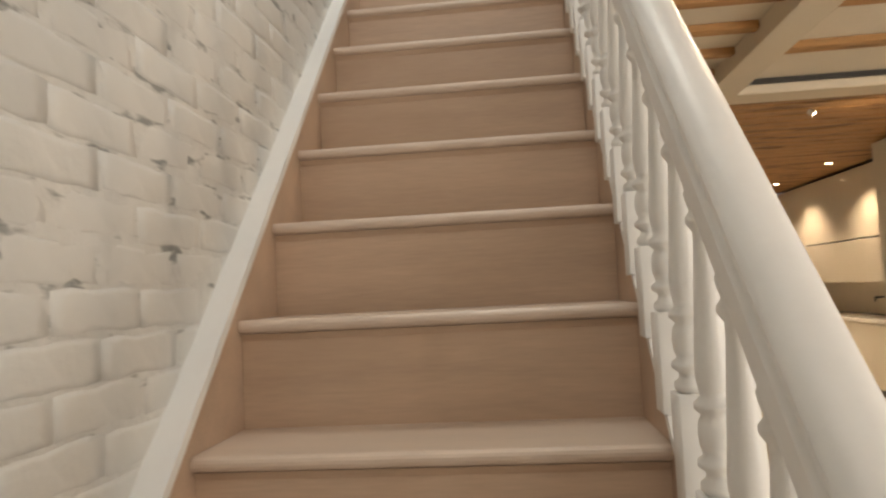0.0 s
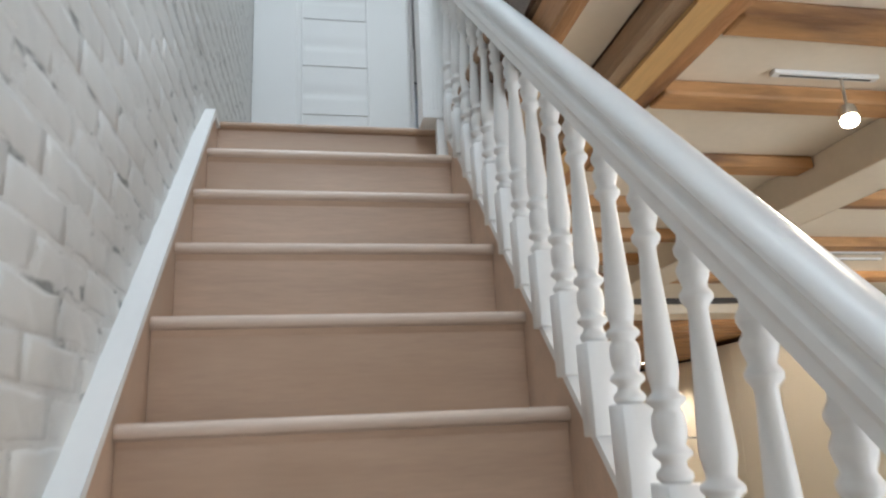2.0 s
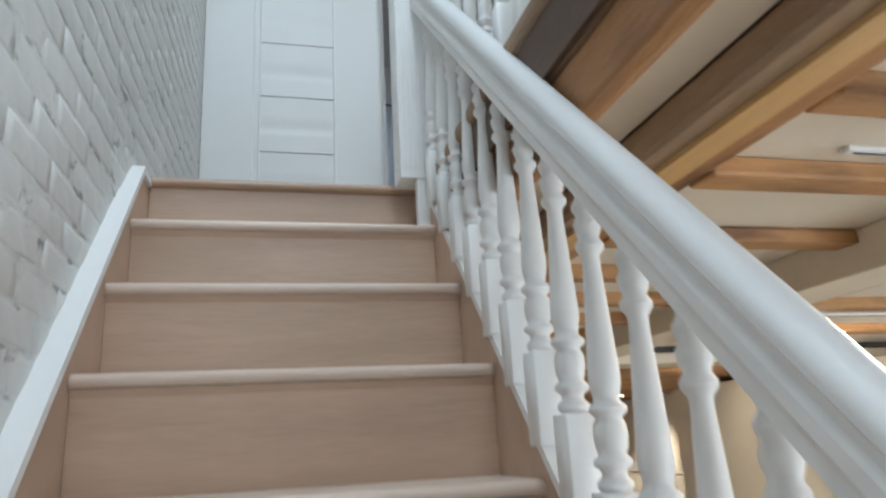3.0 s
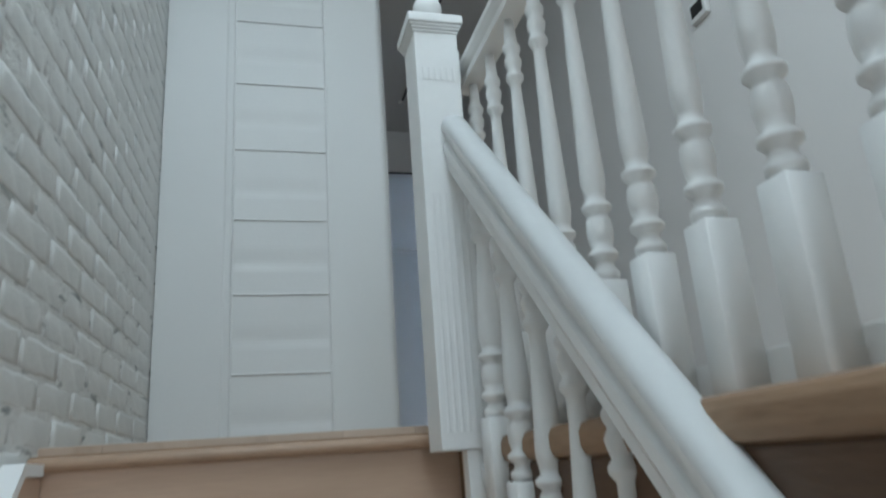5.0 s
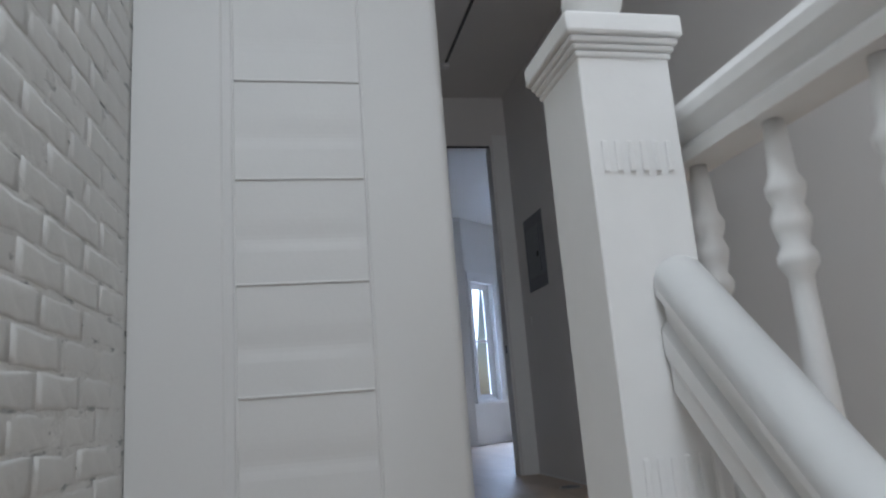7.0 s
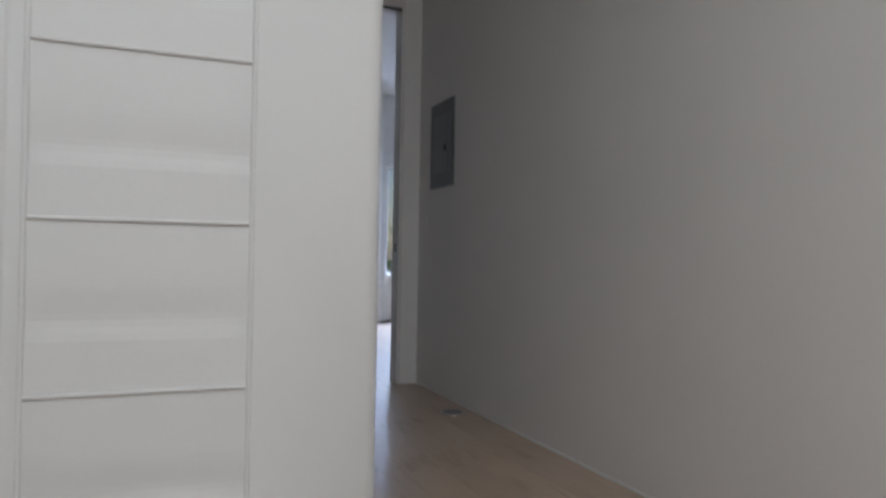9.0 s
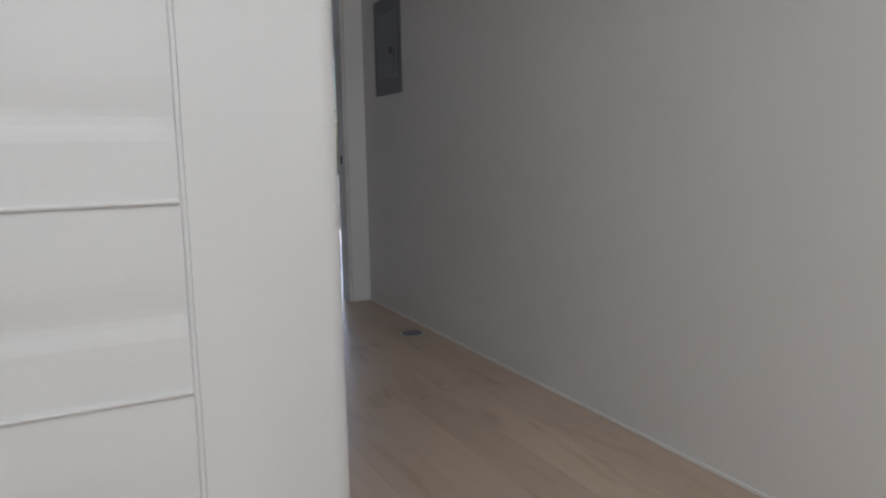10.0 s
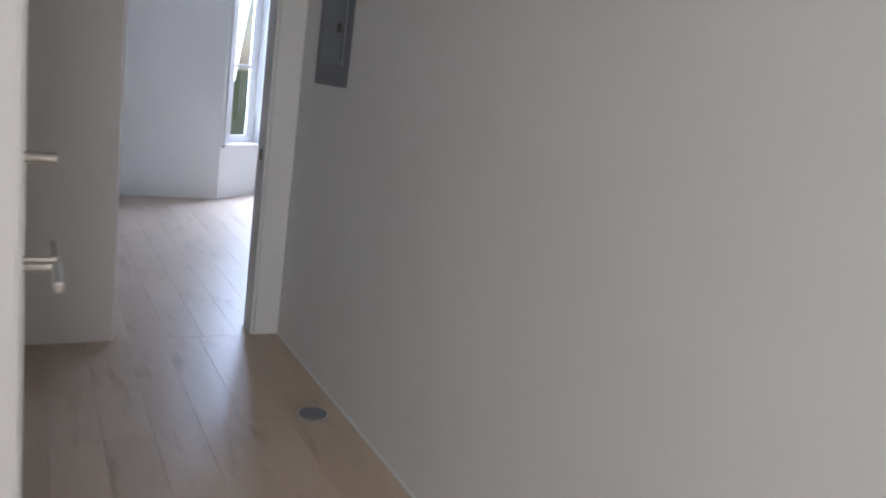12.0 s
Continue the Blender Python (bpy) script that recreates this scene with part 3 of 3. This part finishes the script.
setting("ceiling", box(0.835, 0.984, -4.4, 3.3, -0.235, -0.201), PLANK, "pale plaster strip between two joists", "ceiling")
for yy in (-3.6, -3.2, -2.8, -2.4, -2.0, -1.6, -1.14, -0.80, -0.355, 0.06, 0.47, 0.9, 1.33, 1.76, 2.2, 2.63):
    beam("beam", 1.168, 1.938, yy - 0.042, yy + 0.042, -0.30, ZB - 0.021, BEAMX, "knotty golden pine ceiling joist")
for yy in (-3.9, -3.1, -2.3, -1.5, -0.75, -0.05, 0.60, 1.32):
    beam("beam", 2.152, 5.44, yy - 0.06, yy + 0.06, -0.30, ZB - 0.021, BEAMX, "knotty golden pine ceiling joist")
beam("beam", 2.152, 5.44, 2.06, 2.34, -0.36, ZB - 0.06, CREAM, "cream painted cross beam above the kitchen", 0.006)
# shadow gap over the cross beam, drawn as a near-black strip
setting("trim", box(2.152, 5.44, 2.05, 2.16, ZB - 0.058, ZB - 0.021), SHADOWG, "near-black strip painting the shadow gap above the cross beam", "trim")
bm = bmesh.new()
y = 2.36
while y < 9.3:
    add_box(bm, 2.152, 4.78, y, y + 0.17, -0.335, -0.30, 0.004, 1)
    y += 0.21
setting("ceiling", bm, BEAMX, "slatted golden pine ceiling over the kitchen", "ceiling")
# added sheet whose near-black colour gives the shade seen between slats
setting("ceiling", box(-0.06, 5.45, 3.585, 9.39, -0.25, ZB - 0.0), SHADOWG, "near-black sheet painting the shade between the ceiling slats", "ceiling")
for (dx, dy) in ((4.35, 5.75), (4.35, 7.45), (3.2, 5.75), (3.2, 7.45), (2.2, 6.6)):
    dl = empty("downlight", (dx, dy, -0.336), "small round recessed downlight, lit", "downlight", group="kitchen downlights")
    bm = bmesh.new()
    lathe(bm, [(0.045, -0.003), (0.05, 0.0), (0.05, 0.004)], 20)
    part("rim", bm, PLASTIC, dl)
    bm = bmesh.new()
    lathe(bm, [(0.036, -0.006), (0.036, -0.0035)], 20)
    part("lamp", bm, LEDON, dl, "glowing warm lamp")
    spot("downlight_beam", (dx, dy, -0.36), (dx, dy, -3), 130, WARMW, 115)


def track_light(x, y, z, aim, tx0, tx1, power=30):
    ob = empty("track_spotlight", (x, y, z), "white ceiling track with a lit metal spotlight", "spotlight", group="track spotlights")
    part("track", box(tx0 - x, tx1 - x, -0.012, 0.012, -0.012, 0, 0.003), PLASTIC, ob, "slim white track")
    part("track_slot", box(tx0 - x + 0.02, tx1 - x - 0.02, -0.003, 0.003, -0.0135, -0.0125), DARK, ob, "dark slot")
    bm = bmesh.new()
    cylinder(bm, (0, 0, -0.012), (0, 0, -0.10), 0.004)
    part("stem", bm, STEEL, ob)
    d_ = Vector(aim).normalized()
    c = Vector((0, 0, -0.112))
    bm = bmesh.new()
    cylinder(bm, c - d_ * 0.022, c + d_ * 0.022, 0.020, 20, 0.024)
    part("head", bm, STEEL, ob, "short chrome spotlight head")
    bm = bmesh.new()
    cylinder(bm, c + d_ * 0.0225, c + d_ * 0.026, 0.021, 20)
    part("lamp", bm, LAMPON, ob, "glowing warm lamp")
    p = Vector((x, y, z)) + c + d_ * 0.06
    spot("spotlight_beam", p, p + d_, power, WARMW, 120)


track_light(1.625, -0.905, ZB - 0.0205, (-0.3, -0.35, -0.8), 1.43, 1.73)
track_light(2.87, 0.82, ZB - 0.0205, (-0.3, -0.5, -0.8), 2.6, 3.3)
# the next two spotlights are made up, to brighten the tall cabinets
track_light(2.95, 2.75, ZB - 0.0205, (0.8, -0.1, -0.6), 2.7, 3.4, 50)
track_light(2.95, 0.95, ZB - 0.0205, (0.75, 0.35, -0.6), 2.7, 3.4, 50)
track_light(3.42, -1.6, ZB - 0.0205, (-0.3, 0.3, -0.8), 3.1, 3.9)

# kitchen along the east wall
KX = 4.80


def cabinet(name, x0, x1, y0, y1, z0, z1, label, group):
    ob = empty(name, ((x0 + x1) / 2, (y0 + y1) / 2, z0), label, "cabinet", group=group)
    cx, cy = (x0 + x1) / 2, (y0 + y1) / 2
    part("body", box(x0 + 0.022 - cx, x1 - cx, y0 - cy + 0.001, y1 - cy - 0.001, 0, z1 - z0), WALLW, ob)
    part("door", box(x0 - cx, x0 + 0.02 - cx, y0 - cy + 0.002, y1 - cy - 0.002, 0.003, z1 - z0 - 0.003, 0.002), GLOSSY, ob, "flat high gloss cream door")
    return ob


y = 4.35
while y < 9.3:
    y2 = min(y + 0.82, 9.39)
    cabinet("upper_cabinet", KX, 5.45, y, y2, -1.235, -0.36, "tall cream high gloss wall cabinet", "upper kitchen cabinets")
    cabinet("wall_cabinet", KX, 5.45, y, y2, -1.775, -1.245, "low cream high gloss wall cabinet above the counter", "wall kitchen cabinets")
    cabinet("base_cabinet", KX - 0.02, 5.45, y, y2, FLOOR_DOWN + 0.1, -2.27, "white high gloss base cabinet", "base kitchen cabinets")
    y = y2
setting("backsplash", box(5.40, 5.458, 4.36, 9.39, -2.22, -1.78), CREAM, "pale cream backsplash above the counter", "backsplash")
wt = empty("worktop", (5.1, 6.8, -2.265), "white worktop resting on the base cabinets", "worktop")
part("slab", box(-0.35, 0.29, -2.44, 2.58, 0, 0.04, 0.004), COUNTER, wt)
fc = empty("faucet", (5.18, 6.25, -2.2245), "short black faucet on the white worktop", "faucet")
bm = bmesh.new()
cylinder(bm, (0, 0, 0), (0, 0, 0.26), 0.018)
cylinder(bm, (0.0, 0, 0.25), (-0.2, 0, 0.25), 0.013)
cylinder(bm, (-0.19, 0, 0.25), (-0.19, 0, 0.2), 0.013)
part("spout", bm, DARK, fc)
hob = empty("hob", (5.08, 5.35, -2.2245), "black gas hob on the white worktop", "hob")
part("plate", box(-0.24, 0.24, -0.4, 0.4, 0, 0.01, 0.003), DARK, hob)
for sx in (-0.12, 0.12):
    for sy in (-0.25, 0.25):
        bm = bmesh.new()
        add_box(bm, sx - 0.1, sx + 0.1, sy - 0.008, sy + 0.008, 0.011, 0.05, 0.003)
        add_box(bm, sx - 0.008, sx + 0.008, sy - 0.1, sy + 0.1, 0.0505, 0.06, 0.003)
        part("pan_support", bm, DARK, hob, "black iron pan support")
for ya in (1.6, 2.3, 3.0, 3.66):
    cabinet("tall_cabinet", 4.15, 5.45, ya, ya + (0.7 if ya < 3 else 0.66), FLOOR_DOWN + 0.02, -0.38, "tall cream high gloss cabinet from floor to ceiling", "tall kitchen cabinets")

# ---- bay room ----
def wall_with_window(name, a, b, z_top, w0, w1, sill, head, label, thick=0.14):
    """A wall from a to b in plan (room on its right hand side going a to b), with one opening from w0 to w1 along it."""
    a, b = Vector((*a, 0)), Vector((*b, 0))
    L = (b - a).length
    ang = math.atan2(b.y - a.y, b.x - a.x)
    bm = bmesh.new()
    add_box(bm, 0, w0, 0, thick, 0, z_top)
    add_box(bm, w1, L, 0, thick, 0, z_top)
    add_box(bm, w0, w1, 0, thick, 0, sill)
    add_box(bm, w0, w1, 0, thick, head, z_top)
    ob = setting(name, bm, WALLW, label, "wall")
    ob.matrix_world = Matrix.Translation(a) @ Matrix.Rotation(ang, 4, "Z")
    return ob, a, ang


def window(a, ang, w0, w1, sill, head, label, thick=0.14, slim=1.0):
    m = Matrix.Translation(a) @ Matrix.Rotation(ang, 4, "Z") @ Matrix.Translation(((w0 + w1) / 2, 0, sill))
    ob = empty("window_bay", (0, 0, 0), label, "window", group="bay windows", kind="structure")
    ob.matrix_world = m
    h, hw = head - sill, (w1 - w0) / 2
    bm = bmesh.new()
    for s in (-1, 1):
        x0, x1 = sorted((s * hw, s * (hw + 0.07)))
        add_box(bm, x0, x1, -0.018, -0.0005, -0.0, h, 0.003)
    add_box(bm, -hw - 0.085, hw + 0.085, -0.022, -0.0005, h + 0.0005, h + 0.12, 0.003)
    add_box(bm, -hw - 0.09, hw + 0.09, -0.04, -0.0005, -0.03, -0.0005, 0.004)
    part("casing", bm, WHITE, ob)
    bm = bmesh.new()
    for o, y0, y1, w in ((0.0, 0.05, 0.09, 0.035 * slim), (0.037 * slim, 0.055, 0.085, 0.03 * slim), (0.07 * slim, 0.06, 0.08, 0.03 * slim)):
        for s in (-1, 1):
            x0, x1 = sorted((s * (hw - o), s * (hw - o - w)))
            add_box(bm, x0, x1, y0, y1, 0.0, h, 0.002, 1)
        add_box(bm, -hw + o + w, hw - o - w, y0, y1, o * 0.6, o * 0.6 + w, 0.002, 1)
        add_box(bm, -hw + o + w, hw - o - w, y0, y1, h - o * 0.6 - w, h - o * 0.6, 0.002, 1)
    add_box(bm, -hw + 0.1, hw - 0.1, 0.062, 0.078, h * 0.5 - 0.015, h * 0.5 + 0.015, 0.002, 1)
    part("sash", bm, WHITE, ob)
    g = part("pane", box(-hw + 0.095 * slim, hw - 0.095 * slim, 0.068, 0.072, 0.03, h - 0.03), GLASS, ob, "clear glass pane")
    g.visible_shadow = False
    return ob


ZR = CEIL_UP
setting("wall_north_room", box(-0.6, 2.385, 7.13, 7.27, 0, ZR), WALLW, "plain white far wall of the bay room", "wall")
setting("wall_west_room", box(-0.72, -0.6, YD, 7.27, 0, ZR), WALLW, "plain white side wall of the bay room", "wall")
setting("wall_east_room", box(5.5, 5.62, YD, 7.27, 0, ZR), WALLW, "plain white side wall of the bay room", "wall")
setting("wall_north_room", box(4.61, 5.5, 7.13, 7.27, 0, ZR), WALLW, "plain white far wall of the bay room", "wall")
_, a_, g_ = wall_with_window("wall_bay", (2.385, 7.13), (2.90, 7.555), ZR, 0.10, 0.53, 0.487, 1.86, "angled white bay wall with a tall window")
window(a_, g_, 0.10, 0.53, 0.487, 1.86, "tall narrow white sash window in the bay")
_, a_, g_ = wall_with_window("wall_bay", (2.90, 7.555), (4.09, 7.555), ZR, 0.03, 1.115, 0.55, 1.80, "white bay wall with a garden window")
window(a_, g_, 0.03, 1.115, 0.55, 1.80, "white framed bay window towards green trees", slim=0.45)
_, a_, g_ = wall_with_window("wall_bay", (4.09, 7.555), (4.61, 7.13), ZR, 0.13, 0.56, 0.487, 1.86, "angled white bay wall with a tall window")
window(a_, g_, 0.13, 0.56, 0.487, 1.86, "tall narrow white sash window in the bay")
setting("ceiling", box(-0.72, 5.62, YD + WT + 0.001, 8.8, ZR, ZR + 0.1), WALLW, "plain white ceiling of the bay room", "ceiling")
setting("trim", box(-0.59, 2.38, 7.115, 7.1285, 2.58, 2.61, 0.003), WHITE, "thin white picture rail on the far wall", "trim")

# ---- outside ----
setting("ground", box(-300, 300, 8.9, 600, FLOOR_DOWN - 0.4, FLOOR_DOWN - 0.1), GROUND, "grass reaching the horizon outside", "ground")


def tree(x, y, h, seed, spread):
    rr = random.Random(seed)
    base = Vector((x, y, FLOOR_DOWN - 0.1))
    ob = empty("tree", base, "leafy green tree outside the bay windows", "tree", group="trees")
    bm = bmesh.new()
    cylinder(bm, (0, 0, 0), (0, 0, h * 0.55), 0.16, 12, 0.09)
    tips = []
    for i in range(14):
        a, z = rr.uniform(0, 6.28), rr.uniform(0.25, 0.55) * h
        tip = Vector((math.cos(a) * spread * rr.uniform(0.4, 0.8), math.sin(a) * spread * rr.uniform(0.4, 0.8), z + rr.uniform(0.1, 0.45) * h))
        cylinder(bm, (0, 0, z), tip, 0.05, 7, 0.015)
        tips.append(tip)
    part("trunk", bm, BARK, ob)
    verts, faces = [], []
    for i in range(5200):
        c = rr.choice(tips) * rr.uniform(0.55, 1.1) + Vector((rr.gauss(0, 0.42), rr.gauss(0, 0.42), rr.gauss(0, 0.4)))
        u = Vector((rr.gauss(0, 1), rr.gauss(0, 1), rr.gauss(0, 0.6))).normalized()
        v = u.orthogonal().normalized()
        s = rr.uniform(0.035, 0.075)
        n = len(verts)
        verts += [c - u * s, c + v * s * 0.5, c + u * s, c - v * s * 0.5]
        faces.append((n, n + 1, n + 2, n + 3))
    me = bpy.data.meshes.new("crown")
    me.from_pydata([tuple(v) for v in verts], [], faces)
    me.materials.append(LEAF)
    cr = new("crown", me)
    cr.parent = ob
    tagged(cr, "dense crown of small green leaves", kind="stuff")


tree(5.6, 10.9, 5.6, 3, 1.9)
tree(7.6, 12.5, 6.4, 5, 2.0)
tree(8.6, 14.2, 5.2, 8, 1.8)

# ---- pieces: floor boards ----
def plank_mesh(w, l):
    bm = box(-w / 2, w / 2, -l / 2, l / 2, 0, 0.0155, 0.0006, 1)
    me = bpy.data.meshes.new("floorboard")
    bm.to_mesh(me)
    bm.free()
    me.materials.append(OAK)
    return me


floor_parent = empty("floor_boards", (1.3, 3.4, -0.016), "light oak boards laid along the corridor and bay room", "floor", kind="structure")
rr = random.Random(11)
PW = 0.148
cache = {}


def boards(x0, x1, y0, y1):
    i = 0
    x = x0
    while x < x1 - 0.01:
        w = min(PW, x1 - x)
        y = y0
        first_len = rr.choice((0.5, 0.9, 1.3, 1.7))
        while y < y1 - 0.01:
            l = min(first_len if y == y0 else 1.9, y1 - y)
            key = (round(w, 3), round(l, 2))
            if key not in cache:
                cache[key] = plank_mesh(w - 0.0004, l - 0.0004)
            ob = new("floorboard", cache[key])
            ob.parent = floor_parent
            ob.location = (x + w / 2 - 1.3, y + l / 2 - 3.4, 0)
            y += l
        x += w


boards(SLAB_E + 0.075, XR + 0.0, -4.4, YD)
boards(-0.06, SLAB_E + 0.075, 0.056, YP)
boards(-0.6, 5.5, YD + 0.001, 8.1)

# ---- pieces: bricks ----
BL, BH = 0.213, 0.067
brick_meshes = []
RING = [(-1, -1), (-0.6, -1), (-0.2, -1), (0.2, -1), (0.6, -1), (1, -1), (1, 0), (1, 1), (0.6, 1), (0.2, 1), (-0.2, 1), (-0.6, 1), (-1, 1), (-1, 0)]
for s_ in range(10):
    r2 = random.Random(40 + s_)
    l2, h2 = BL / 2 + 0.001, (BH - 0.004) / 2
    sag = [r2.uniform(-0.0040, 0.0015) for _ in RING]      # an uneven painted outline
    verts = []
    for depth, inset_y, inset_z in ((-0.012, 0.0, 0.0), (-0.0013, 0.0, 0.0), (-0.0001, 0.030, 0.008)):
        for k, (sy, sz) in enumerate(RING):
            verts.append((depth + (r2.uniform(-0.0010, 0.0008) if depth > -0.001 else 0), sy * (l2 - inset_y), sz * (h2 - inset_z + (sag[k] if abs(sz) == 1 else 0))))
    faces = []
    n = len(RING)
    for k in (0, n):
        for i in range(n):
            faces.append((k + i, k + (i + 1) % n, k + n + (i + 1) % n, k + n + i))
    for cy in (-0.45, 0.0, 0.45):
        verts.append((r2.uniform(-0.0008, 0.0016), cy * l2, r2.uniform(-0.006, 0.006)))
    a, b, c = 3 * n, 3 * n + 1, 3 * n + 2
    o = 2 * n
    faces += [(o, o + 1, a), (o + 1, o + 2, a), (o + 2, b, a), (o + 2, o + 3, b), (o + 3, c, b), (o + 3, o + 4, c), (o + 4, o + 5, c), (o + 5, o + 6, c), (o + 6, o + 7, c),
              (o + 7, o + 8, c), (o + 8, o + 9, c), (o + 9, b, c), (o + 9, o + 10, b), (o + 10, a, b), (o + 10, o + 11, a), (o + 11, o + 12, a), (o + 12, o + 13, a), (o + 13, o, a)]
    me = bpy.data.meshes.new("brick")
    me.from_pydata(verts, [], faces)
    me.materials.append(BRICK)
    for p in me.polygons:
        p.use_smooth = True
    brick_meshes.append(me)

rb = random.Random(77)
near = {wall_brick_a: 0, wall_brick_b: 0}
rest = {wall_brick_a: ([], []), wall_brick_b: ([], [])}
row = 0
z = FLOOR_DOWN + BH / 2
while z < 2.4:
    for (wl, y0, y1, turn) in ((wall_brick_a, -4.45, -0.3, math.atan(0.006)), (wall_brick_b, -0.3, YP - 0.002, math.atan(0.039))):
        y = y0 + (BL / 2 if row % 2 == 0 else 0.0)
        if row % 2 == 0:
            pass
        while y < y1 - 0.05:
            yc = y + BL / 2
            if yc + BL / 2 > y1 + 0.002:
                yc = y1 - BL / 2
            line = min(yc * SLOPE, 0.0)
            if z > line - 0.12:
                me = rb.choice(brick_meshes)
                loc = Vector((xw(yc) + rb.uniform(-0.0006, 0.0004), yc + rb.uniform(-0.004, 0.004), z + rb.uniform(-0.0025, 0.0025)))
                rot = Euler((rb.uniform(-0.014, 0.014), rb.uniform(-0.012, 0.012), -turn + rb.uniform(-0.002, 0.002)))
                close = (wl is wall_brick_a and yc > -2.75 and z < line + 1.05 + 0.0 and z < 0.9) or (wl is wall_brick_b and z < 1.75)
                if close and near[wl] < 300:
                    ob = new("brick", me)
                    ob.parent, ob.location, ob.rotation_euler = wl, loc, rot
                    near[wl] += 1
                else:
                    vs, fs = rest[wl]
                    n = len(vs)
                    mm = Matrix.LocRotScale(loc, rot, None)
                    vs.extend(tuple(mm @ v.co) for v in me.vertices)
                    fs.extend(tuple(n + i for i in p.vertices) for p in me.polygons)
            y += BL
    z += BH
    row += 1
for wl, (vs, fs) in rest.items():
    if vs:
        me = bpy.data.meshes.new("bricks")
        me.from_pydata(vs, [], fs)
        me.materials.append(BRICK)
        me.shade_smooth()
        ob = new("bricks", me)
        ob.parent = wl
        tagged(ob, "further white painted bricks", kind="stuff")
